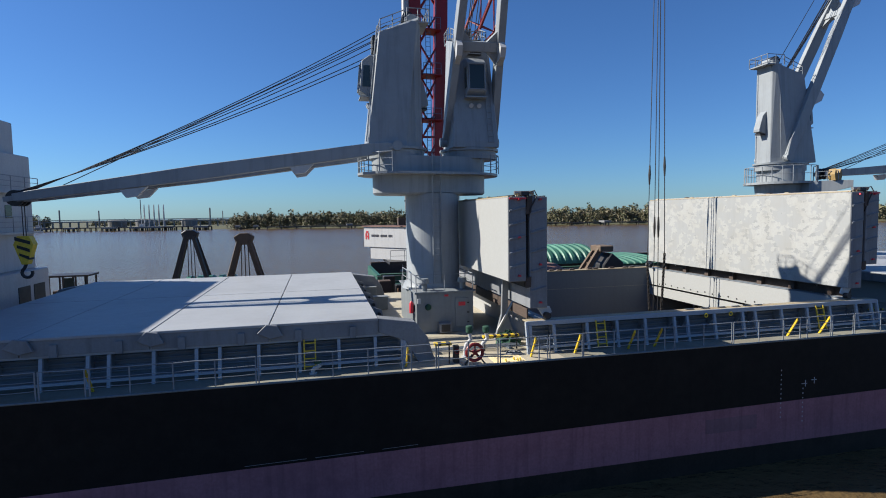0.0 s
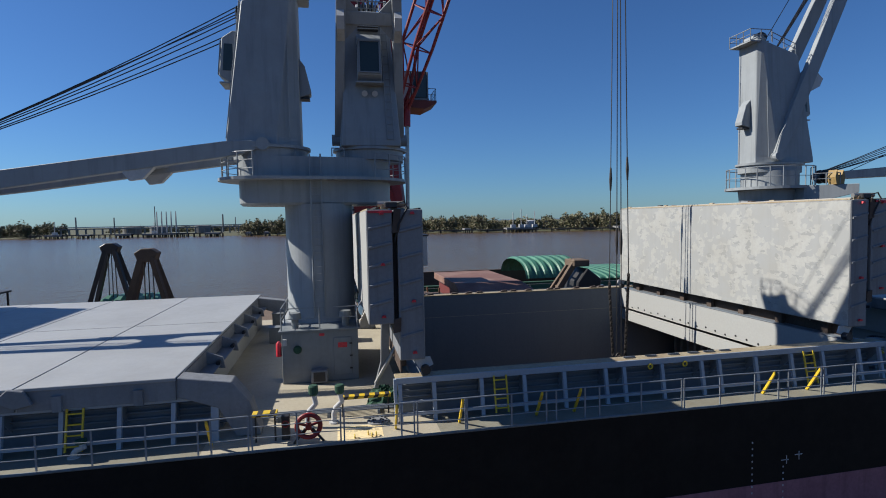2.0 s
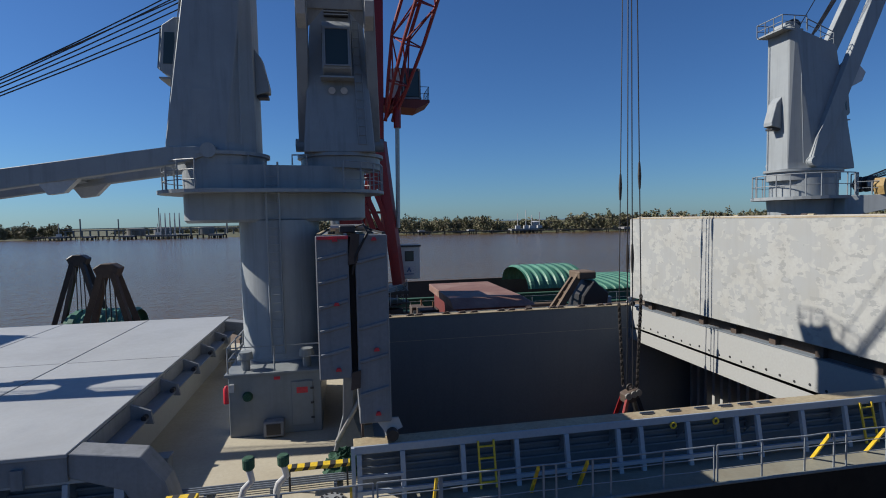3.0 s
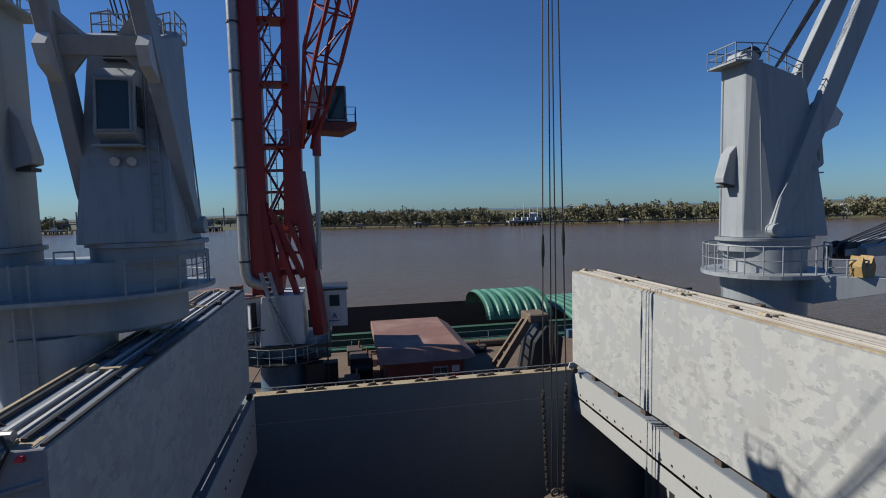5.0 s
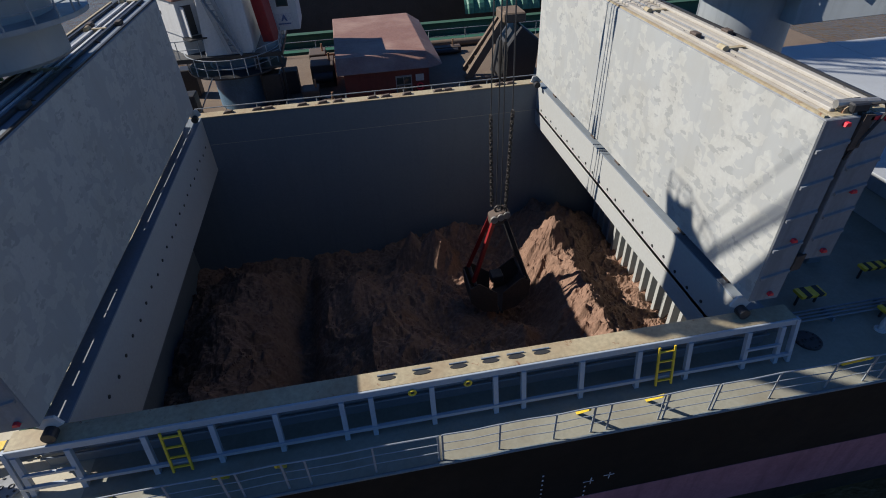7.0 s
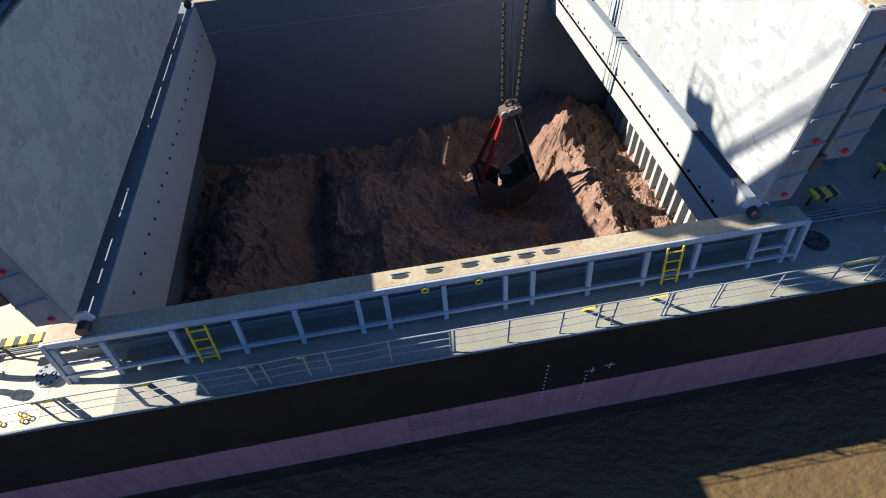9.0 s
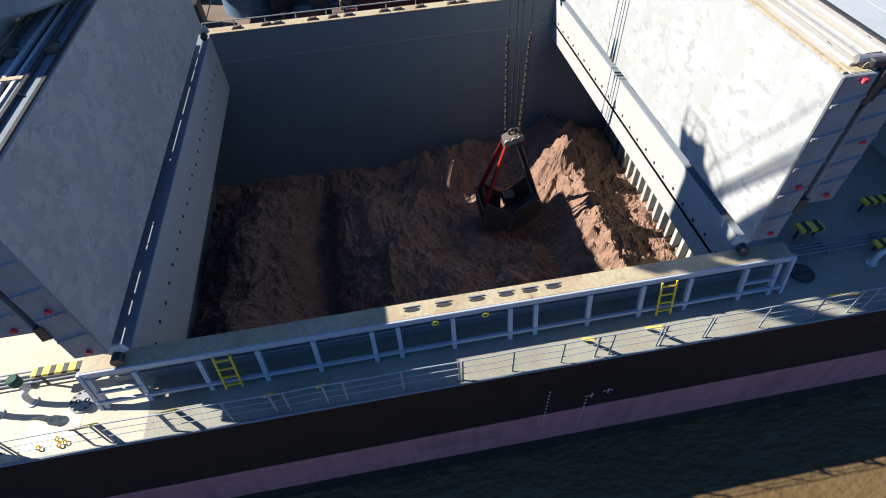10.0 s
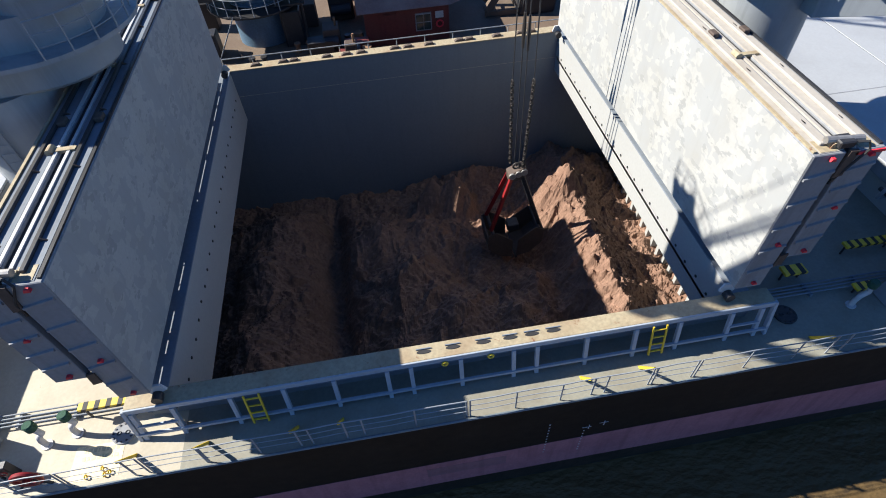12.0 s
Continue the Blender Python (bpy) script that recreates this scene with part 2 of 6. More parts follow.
class Geo:
    """Vertices and faces of one mesh."""

    def __init__(self):
        self.v, self.f = [], []

    def hexa(self, p):
        """Eight corners: four below, four above, both counter-clockwise from above."""
        o = len(self.v)
        self.v += [tuple(q) for q in p]
        self.f += [tuple(o + i for i in q) for q in ((3, 2, 1, 0), (4, 5, 6, 7), (0, 1, 5, 4), (1, 2, 6, 5), (2, 3, 7, 6), (3, 0, 4, 7))]
        return self

    def box(self, x0, x1, y0, y1, z0, z1):
        return self.hexa([(x0, y0, z0), (x1, y0, z0), (x1, y1, z0), (x0, y1, z0), (x0, y0, z1), (x1, y0, z1), (x1, y1, z1), (x0, y1, z1)])

    def loft(self, rings, close=True):
        """Rings of points with equal counts, joined by quads and capped."""
        o, k = len(self.v), len(rings[0])
        for r in rings:
            self.v += [tuple(p) for p in r]
        for a in range(len(rings) - 1):
            for i in range(k):
                j = (i + 1) % k
                self.f.append((o + a * k + i, o + a * k + j, o + (a + 1) * k + j, o + (a + 1) * k + i))
        if close:
            self.f.append(tuple(o + i for i in reversed(range(k))))
            self.f.append(tuple(o + (len(rings) - 1) * k + i for i in range(k)))
        return self

    def prism(self, poly, axis, a, b):
        """A polygon in the plane across the axis, drawn out from a to b."""
        put = {"x": lambda p, w: (w, p[0], p[1]), "y": lambda p, w: (p[0], w, p[1]), "z": lambda p, w: (p[0], p[1], w)}[axis]
        return self.loft([[put(p, a) for p in poly], [put(p, b) for p in poly]])

    def bar(self, p, q, w, h=None):
        """A square bar from p to q."""
        p, q = Vector(p), Vector(q)
        d = (q - p).normalized()
        s = d.cross(Vector((0, 0, 1)))
        s = (s if s.length > 1e-3 else Vector((1, 0, 0))).normalized()
        u = s.cross(d)
        h = h or w
        c = [s * a * w / 2 + u * b * h / 2 for a, b in ((-1, -1), (1, -1), (1, 1), (-1, 1))]
        return self.loft([[p + k for k in c], [q + k for k in c]])

    def tube(self, pts, r, n=8):
        pts = [Vector(p) for p in pts]
        rings, s = [], None
        for i, p in enumerate(pts):
            d = (pts[min(i + 1, len(pts) - 1)] - pts[max(i - 1, 0)]).normalized()
            if s is None:
                s = d.cross(Vector((0, 0, 1)))
                s = s if s.length > 1e-3 else Vector((1, 0, 0))
            s = (s - d * s.dot(d)).normalized()
            u = s.cross(d)
            rr = r[i] if isinstance(r, (list, tuple)) else r
            rings.append([p + (s * math.cos(2 * math.pi * k / n) + u * math.sin(2 * math.pi * k / n)) * rr for k in range(n)])
        return self.loft(rings)

    def ring(self, c, radius, r, n=24, axis="z", k=6):
        rings = []
        for i in range(n):
            a = 2 * math.pi * i / n
            for j in range(k):
                b = 2 * math.pi * j / k
                e = (radius + r * math.cos(b)), r * math.sin(b)
                x, y, z = e[0] * math.cos(a), e[0] * math.sin(a), e[1]
                rings.append({"z": (x, y, z), "y": (x, z, y), "x": (z, x, y)}[axis])
        o = len(self.v)
        self.v += [(c[0] + p[0], c[1] + p[1], c[2] + p[2]) for p in rings]
        for i in range(n):
            for j in range(k):
                i2, j2 = (i + 1) % n, (j + 1) % k
                self.f.append((o + i * k + j, o + i2 * k + j, o + i2 * k + j2, o + i * k + j2))
        return self

    def dome(self, c, rx, ry, rz, n=14, m=5):
        rings = [[(c[0] + rx * math.cos(t) * math.cos(2 * math.pi * i / n), c[1] + ry * math.cos(t) * math.sin(2 * math.pi * i / n), c[2] + rz * math.sin(t)) for i in range(n)]
                 for t in [math.pi / 2 * j / m * 0.98 for j in range(m + 1)]]
        return self.loft(rings)


BASE = {}


def thing(name, at, label, category, group="", kind="", turn=0.0):
    ob = new(name)
    ob.empty_display_size = 0.2
    ob.matrix_basis = pose(*at, 0, 0, turn)
    BASE[ob.name] = Vector((0, 0, 0)) if turn or kind == "local" else Vector(at)
    return tagged(ob, label, category, group, "" if kind == "local" else kind)


def make_mesh(name, g, mat, off=Vector((0, 0, 0)), smooth=False, bevel=0.0):
    me = bpy.data.meshes.new(name)
    me.from_pydata([(x - off[0], y - off[1], z - off[2]) for x, y, z in g.v], [], g.f)
    bm = bmesh.new()
    bm.from_mesh(me)
    bmesh.ops.recalc_face_normals(bm, faces=bm.faces)
    if bevel:
        sharp = [e for e in bm.edges if len(e.link_faces) == 2 and e.calc_face_angle(0) > 0.5]
        bmesh.ops.bevel(bm, geom=sharp, offset=bevel, segments=1, affect="EDGES", clamp_overlap=True)
    for f in bm.faces:
        f.smooth = smooth
    if smooth:
        for e in bm.edges:
            if len(e.link_faces) == 2 and e.calc_face_angle(0) > 0.7:
                e.smooth = False
    bm.to_mesh(me)
    bm.free()
    me.materials.append(M[mat])
    return me


def part(name, g, mat, parent, label="", smooth=False, bevel=0.0):
    """One mesh under a thing or a part, given in the thing's own coordinates or the world's."""
    off = BASE.get(parent.name, Vector((0, 0, 0)))
    ob = new(name, make_mesh(name, g, mat, off, smooth, bevel))
    ob.parent = parent
    BASE[ob.name] = off
    return tagged(ob, label)


def solid(name, g, mat, label="", category="", group="", kind="", smooth=False, bevel=0.0):
    """A thing of one mesh, in world coordinates."""
    ob = new(name, make_mesh(name, g, mat, Vector((0, 0, 0)), smooth, bevel))
    BASE[ob.name] = Vector((0, 0, 0))
    return tagged(ob, label, category, group, kind)


def disc(c, r, n=20):
    return [(c[0] + r * math.cos(2 * math.pi * i / n), c[1] + r * math.sin(2 * math.pi * i / n)) for i in range(n)]

# ---------------------------------------------------------------- river, banks
WATER = -5.7
g = Geo()
for a, b, c, e in ((-4000, 4000, -4000, -1.5), (-4000, 4000, 19.35, 4000), (-4000, -70.2, -1.5, 19.35), (95.2, 4000, -1.5, 19.35)):
    k = len(g.v)
    g.v += [(a, c, WATER), (b, c, WATER), (b, e, WATER), (a, e, WATER)]
    g.f.append((k, k + 1, k + 2, k + 3))
solid("water", g, "water", "wide muddy brown river with small ripples", "river", kind="structure")


near_side = set(scene.objects)


def shore(x):
    return 548 - 0.375 * x


g = Geo()
xs = [-2500 + 100 * i for i in range(51)]
rng = random.Random(4)
rows = []
for x in xs:
    y = shore(max(-900, min(900, x))) + rng.uniform(-6, 6)
    rows.append([(x, y, WATER - 0.5), (x, y + 8, WATER + 1.2), (x, y + 40, WATER + 2.5), (x, y + 1800, WATER + 4)])
for r in rows:
    g.v += r
for i in range(len(rows) - 1):
    for k in range(3):
        a = i * 4 + k
        g.f.append((a, a + 4, a + 5, a + 1))
solid("ground", g, "bank", "low green river bank on the far shore", "river bank", kind="structure", smooth=True)

# far woods: trunks with many small leaf clumps
rng = np.random.default_rng(5)
verts, faces = [], []


def leaf_clump(c, s):
    o = len(verts)
    p = rng.normal(size=(4, 3)) * s
    verts.extend((p + c).tolist())
    faces.extend([(o, o + 1, o + 2), (o, o + 2, o + 3), (o, o + 3, o + 1), (o + 1, o + 3, o + 2)])


tx = -760.0
while tx < 760:
    gap = -330 < tx < -105
    back = rng.uniform(6, 60)
    h = rng.uniform(10, 17) * (1.25 if rng.random() < 0.12 else 1) * (0.55 if gap else 1) * (0.75 if 150 < tx < 215 else 1)
    c = np.array([tx, shore(tx) + back + (160 if gap else 0), WATER + 1.5])
    wide = rng.uniform(2.8, 5.2)
    bare = rng.random() < 0.10
    for _ in range(40 if bare else 130):
        u = rng.normal(size=3)
        u /= np.linalg.norm(u)
        q = u * rng.random() ** 0.4 * np.array([wide, wide, h * 0.46])
        leaf_clump(c + q + np.array([0, 0, h * 0.54]), 0.3 if bare else rng.uniform(0.5, 0.95))
    o = len(verts)
    for a in range(3):
        verts.append((c[0] + 0.3 * math.cos(a * 2.1), c[1] + 0.3 * math.sin(a * 2.1), c[2] - 1))
    verts.append((c[0], c[1], c[2] + h * 0.9))
    faces.extend([(o, o + 1, o + 3), (o + 1, o + 2, o + 3), (o + 2, o, o + 3)])
    for _ in range(14):
        leaf_clump(c + np.array([rng.normal() * 3, rng.normal() * 3 - 4, rng.uniform(0, 3.2)]), 0.8)
    tx += rng.uniform(0.8, 1.9)
g = Geo()
g.v, g.f = verts, faces
solid("woods", g, "foliage", "strip of spring woods along the far river bank", "trees", kind="stuff")

# jetties on the far shore


def trestle(x0, x1, y0, y1, step=9.0, top=2.6):
    t = thing("jetty", ((x0 + x1) / 2, (y0 + y1) / 2, WATER), "long dark jetty on piles off the far bank", "jetty", "jetties on the far bank")
    n = max(2, int((x1 - x0) / step))
    d = Geo()
    d.hexa([(x0, y0 - 2, WATER + top), (x1, y1 - 2, WATER + top), (x1, y1 + 2, WATER + top), (x0, y0 + 2, WATER + top),
            (x0, y0 - 2, WATER + top + 0.9), (x1, y1 - 2, WATER + top + 0.9), (x1, y1 + 2, WATER + top + 0.9), (x0, y0 + 2, WATER + top + 0.9)])
    part("walkway", d, "pile_wood", t)
    for i in range(n + 1):
        x, y = x0 + (x1 - x0) * i / n, y0 + (y1 - y0) * i / n
        for dy in (-1.6, 1.6):
            part("pile", Geo().tube([(x, y + dy, WATER - 1), (x, y + dy, WATER + top)], 0.45, 6), "pile_wood", t)
    return t


trestle(-330, -118, 640, 570, 6.0, 3.2)
trestle(-60, 420, 535, 372, 14.0, 2.2)
for k, (x, y, w) in enumerate(((-300, 628, 16), (-265, 616, 10), (-222, 600, 14), (-180, 590, 40), (-128, 572, 14), (165, 462, 24), (120, 480, 6), (75, 496, 6), (250, 428, 7), (20, 518, 6), (-90, 552, 4), (-72, 548, 4))):
    t = thing("mooring_platform", (x, y, WATER), "dark mooring platform on piles in the river", "jetty", "platforms on the far bank")
    part("deck_slab", Geo().box(x - w / 2, x + w / 2, y - 5, y + 5, WATER + 2.6, WATER + 4.4), "concrete", t)
    for i in range(int(w / 4) + 1):
        for dy in (-4, 4):
            part("pile", Geo().tube([(x - w / 2 + 1 + 4 * i, y + dy, WATER - 1), (x - w / 2 + 1 + 4 * i, y + dy, WATER + 2.6)], 0.6, 6), "pile_wood", t)
for k in range(5):
    x = -186 + 4.6 * k
    t = thing("loading_arm", (x, 588, WATER + 4.4), "tall white marine loading arm on the jetty", "loading arm", "loading arms on the jetty")
    part("riser", Geo().tube([(x, 588, WATER + 4.4), (x, 588, WATER + 22)], 0.55, 8), "white", t)
    part("folded_arm", Geo().tube([(x, 588, WATER + 22), (x + 0.8, 586, WATER + 27), (x + 1.2, 586, WATER + 9)], 0.4, 8), "white", t)
for x, h, w in ((-222, 24, 1.0), (-143, 13, 1.8), (-128, 9, 1.0), (-310, 12, 1.6), (-268, 11, 1.4)):
    t = thing("chimney", (x, 700, WATER + 2), "slender industrial stack behind the far bank", "chimney", "stacks on the far bank")
    part("flue", Geo().tube([(x, 700, WATER + 2), (x, 700, WATER + 12 + h)], [w * 0.6, w * 0.5], 10), "concrete", t)
for x, y, r, h in ((-245, 690, 10, 9), (-215, 690, 10, 9), (-165, 690, 9, 9), (190, 500, 8, 8), (206, 498, 6, 7), (325, 470, 8, 11), (470, 420, 14, 9), (-95, 690, 12, 10)):
    t = thing("storage_tank", (x, y, WATER + 2), "pale round storage tank behind the far trees", "tank", "tanks on the far bank")
    g = Geo().loft([[(*p, WATER + 1) for p in disc((x, y), r)], [(*p, WATER + 2 + h) for p in disc((x, y), r)], [(*p, WATER + 3 + h) for p in disc((x, y), r * 0.2)]])
    part("shell", g, "concrete" if x < 0 else "white", t)
rk = thing("pipe_rack", (-220, 690, WATER + 3), "long pale pipe rack behind the far jetty", "pipe rack")
for z, dz in ((9.0, 1.2), (11.5, 0.8)):
    part("pipe_run", Geo().hexa([(-345, 700, WATER + z), (-105, 640, WATER + z), (-105, 643, WATER + z), (-345, 703, WATER + z), (-345, 700, WATER + z + dz), (-105, 640, WATER + z + dz), (-105, 643, WATER + z + dz), (-345, 703, WATER + z + dz)]), "concrete", rk)
for i in range(25):
    x, y = -345 + 10 * i, 700 - 2.5 * i
    part("trestle", Geo().box(x - 0.5, x + 0.5, y, y + 3, WATER, WATER + 9.0), "concrete", rk)
for x, y, h in ((160, 460, 14), (168, 460, 17), (174, 461, 12), (182, 462, 15), (-190, 592, 12), (-300, 628, 14)):
    t = thing("jetty_mast", (x, y, WATER + 4.4), "thin pale mast on the mooring platform", "mast", "masts on the jetty")
    part("mast", Geo().tube([(x, y, WATER + 4.4), (x, y, WATER + 4.4 + h)], 0.35, 6), "white", t)
    part("hut", Geo().box(x - 2.2, x + 2.2, y - 1.5, y + 1.5, WATER + 4.4, WATER + 7.2), "white", t)

far_scale = Matrix.Translation((0, -12, WATER)) @ Matrix.Scale(0.89, 4) @ Matrix.Translation((0, 12, -WATER))
for ob in list(scene.objects):
    if ob not in near_side and ob.parent is None:
        ob.matrix_basis = far_scale @ ob.matrix_basis

# ---------------------------------------------------------------- ship: hull and deck
HY, FY = -1.55, 19.4          # ship's sides
X0, X1 = -70.0, 95.0
def paint_line(x):
    return -2.98 + 0.010 * x


def side_plate(ztop, zlow, out):
    y0, y1 = HY - out, HY + 0.3
    return Geo().hexa([(X0, y0, zlow(X0)), (X1, y0, zlow(X1)), (X1, y1, zlow(X1)), (X0, y1, zlow(X0)), (X0, y0, ztop(X0)), (X1, y0, ztop(X1)), (X1, y1, ztop(X1)), (X0, y1, ztop(X0))])


g = side_plate(lambda x: -0.02, paint_line, 0.02)
hull = solid("hull_side", g, "black", "black painted steel ship side", "ship hull", kind="structure")
g = side_plate(paint_line, lambda x: -4.78, 0.03)
solid("hull_side", g, "pink", "faded pink-red antifouling on the ship side", "ship hull", kind="structure")
solid("hull_side", side_plate(lambda x: -4.78, lambda x: -9.0, 0.028), "low_band", "dark brown-black band of the ship side above the water", "ship hull", kind="structure")
solid("hull_side", Geo().box(X0, X1, FY - 0.3, FY + 0.02, -9, -0.02), "black", "black painted steel ship side", "ship hull", kind="structure")
solid("hull_end", Geo().box(X0 - 0.3, X0, HY, FY, -9, -0.02), "black", "black ship end plating", "ship hull", kind="structure")
solid("hull_end", Geo().box(X1, X1 + 0.3, HY, FY, -9, -0.02), "black", "black ship end plating", "ship hull", kind="structure")
solid("trim", Geo().tube([(X0, HY, 0.0), (X1, HY, 0.0)], 0.045, 8), "deck_shade", "rounded gunwale edge along the deck", "gunwale", kind="structure")

HOLES = [(-22.6, -6.46), (1.1, 17.9), (26.2, 43.0)]      # hatch openings along the ship
ya, yb = 0.30, 17.6
edges = [X0] + [v for h in HOLES for v in h] + [X1]
DECK = [(-5.6, 1.2, HY, ya), (X0, X1, yb, FY)] + [(a, b, ya, yb) for a, b in zip(edges[::2], edges[1::2]) if a < 17]
for a, b, c, e in DECK:
    solid("deck", Geo().box(a, b, c, e, -0.12, 0.0), "deck", "cream painted steel deck with rust and stains", "deck", kind="structure")

# Darker side deck paint; before and beyond the hatch it also stands for shade.
for a, b, c, e in ((1.2, X1, HY, ya), (X0, -5.6, HY, ya), (17.9, 26.2, ya, yb), (43.0, X1, ya, yb)):
    solid("deck", Geo().box(a, b, c, e, -0.12, 0.0), "deck_walk", "grey-green painted steel side deck, partly darkened as shade, with rust and stains", "deck", kind="structure")

# cargo hold under the open hatch
HX0, HX1, HB = -1.6, 22.3, -10.0
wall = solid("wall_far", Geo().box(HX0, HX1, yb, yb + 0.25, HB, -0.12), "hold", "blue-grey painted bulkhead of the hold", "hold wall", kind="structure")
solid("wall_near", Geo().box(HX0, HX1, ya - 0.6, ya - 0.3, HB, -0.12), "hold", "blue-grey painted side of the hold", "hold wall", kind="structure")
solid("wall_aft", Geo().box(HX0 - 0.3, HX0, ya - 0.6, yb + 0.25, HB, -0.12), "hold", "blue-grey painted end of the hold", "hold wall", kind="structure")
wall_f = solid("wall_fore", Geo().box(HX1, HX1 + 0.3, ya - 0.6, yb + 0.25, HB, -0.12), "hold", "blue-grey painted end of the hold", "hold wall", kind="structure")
solid("floor", Geo().box(HX0 - 0.3, HX1 + 0.3, ya - 0.6, yb + 0.25, HB - 0.3, HB), "rust", "steel floor of the hold", "hold floor", kind="structure")
rib = make_mesh("frame_rib", Geo().box(-0.42, 0, -0.11, 0.11, HB, -0.3), "coaming_in")
for i in range(24):
    r = new("frame_rib", rib)
    r.parent = wall_f
    r.location = (HX1, 0.9 + 0.70 * i, 0)

# the cargo
PEAKS = [(17.9, 13.6, 3.3, 1.35, 1.6), (17.9, 9.0, 2.1, 1.1, 2.2), (18.2, 5.6, 1.9, 1.3, 2.2), (17.6, 2.8, 1.7, 1.5, 2.0), (11.75, 15.0, 2.75, 0.85, 0.75), (10.45, 15.15, 2.6, 0.8, 0.6),
         (7.3, 12.3, 2.1, 1.8, 1.5), (8.4, 9.0, 2.5, 2.0, 2.0), (10.6, 6.6, 2.0, 1.9, 1.9), (13.2, 6.0, 1.9, 1.4, 1.5), (14.6, 8.0, 1.5, 1.0, 1.4), (8.3, 3.6, 2.1, 2.0, 2.2), (12.0, 2.4, 1.6, 1.8, 1.6),
         (1.2, 10.8, 2.4, 1.7, 2.6), (0.9, 5.4, 2.5, 1.7, 2.8), (1.6, 14.2, 2.0, 1.7, 1.3), (9.6, 12.6, 1.7, 1.5, 1.3), (19.0, 16.2, 2.4, 2.0, 1.6), (13.5, 16.8, 1.5, 2.4, 0.9)]
PITS = [(4.4, 11.0, 1.2, 0.7, 4.5), (4.5, 3.8, 1.4, 0.9, 4.0), (15.4, 11.0, 1.1, 1.4, 1.8), (4.4, 15.2, 1.0, 0.7, 1.2), (6.2, 5.6, 0.9, 0.7, 0.9), (10.8, 10.0, 0.7, 0.9, 0.8), (15.8, 4.6, 0.9, 0.8, 1.8)]
NX, NY = 330, 255
gx, gy = np.meshgrid(np.linspace(HX0, HX1, NX), np.linspace(ya - 0.3, yb, NY), indexing="ij")
acc = np.full(gx.shape, math.exp(-8.1 * 3.0))
for px, py, ph, sx, sy in PEAKS:
    r = np.sqrt(((gx - px) / sx) ** 2 + ((gy - py) / sy) ** 2)
    acc += np.exp(3.0 * (-8.1 + ph * np.maximum(-0.5, 1.12 - 0.62 * r)))
slope = -5.75 - 0.98 * np.maximum(0, gx - 18.1) - 0.95 * np.maximum(0, 18.1 - gx) - 0.30 * np.maximum(0, 7.0 - gy)
acc += np.exp(3.0 * np.maximum(slope, -14))
hz = np.log(acc) / 3.0
for px, py, ph, sx, sy in PITS:
    hz -= ph * np.exp(-(((gx - px) / sx) ** 2 + ((gy - py) / sy) ** 2))
rough = np.zeros_like(hz)
for i in range(NX):
    for j in range(NY):
        p = Vector((gx[i, j], gy[i, j], 0))
        warp = p + 0.5 * Vector((noise.noise(p * 0.7), noise.noise(p * 0.7 + Vector((5, 5, 0))), 0))
        ridge = (1 - abs(noise.noise(warp * 0.75 + Vector((9, 3, 0))))) ** 3
        clod = max(0.0, noise.noise(p * 2.6)) * max(0.0, noise.noise(p * 0.6 + Vector((2, 8, 0))) + 0.25)
        rough[i, j] = 0.28 * ridge - 0.1 + 0.26 * noise.fractal(warp * 1.1, 1.0, 2.0, 4) + 0.7 * clod + 0.06 * noise.noise(p * 6.0) + 0.16 * (0.4 - abs(noise.noise(warp * 3.4))) + 0.07 * (0.4 - abs(noise.noise(p * 8.5)))
hz = np.minimum(hz + rough, -4.2)
g = Geo()
g.v = np.stack([gx, gy, hz], -1).reshape(-1, 3).tolist()
g.f = [(i * NY + j, (i + 1) * NY + j, (i + 1) * NY + j + 1, i * NY + j + 1) for i in range(NX - 1) for j in range(NY - 1)]
solid("cargo_heap", g, "cargo", "heap of clumpy reddish-brown bulk cargo in the hold", "bulk cargo", kind="stuff", smooth=False)
# loose lumps
rng = np.random.default_rng(8)
vs, fs = [], []
for _ in range(2600):
    i, j = int(rng.integers(3, NX - 3)), int(rng.integers(3, NY - 3))
    c = np.array([gx[i, j], gy[i, j], hz[i, j] + 0.01])
    s = rng.uniform(0.02, 0.075) * (1.7 if rng.random() < 0.08 else 1)
    p = np.array([(1, 0, 0), (-1, 0, 0), (0, 1, 0), (0, -1, 0), (0, 0, 1), (0, 0, -1)]) * rng.uniform(0.6, 1.2, (6, 1)) * s
    o = len(vs)
    vs.extend((p + c).tolist())
    fs.extend([(o + a, o + b, o + e) for a, b, e in ((0, 2, 4), (2, 1, 4), (1, 3, 4), (3, 0, 4), (2, 0, 5), (1, 2, 5), (3, 1, 5), (0, 3, 5))])
g = Geo()
g.v, g.f = vs, fs
solid("cargo_lumps", g, "cargo", "loose lumps of brown cargo on the heap", "bulk cargo", kind="stuff")

# ---------------------------------------------------------------- hatch coamings
CZ = 1.36


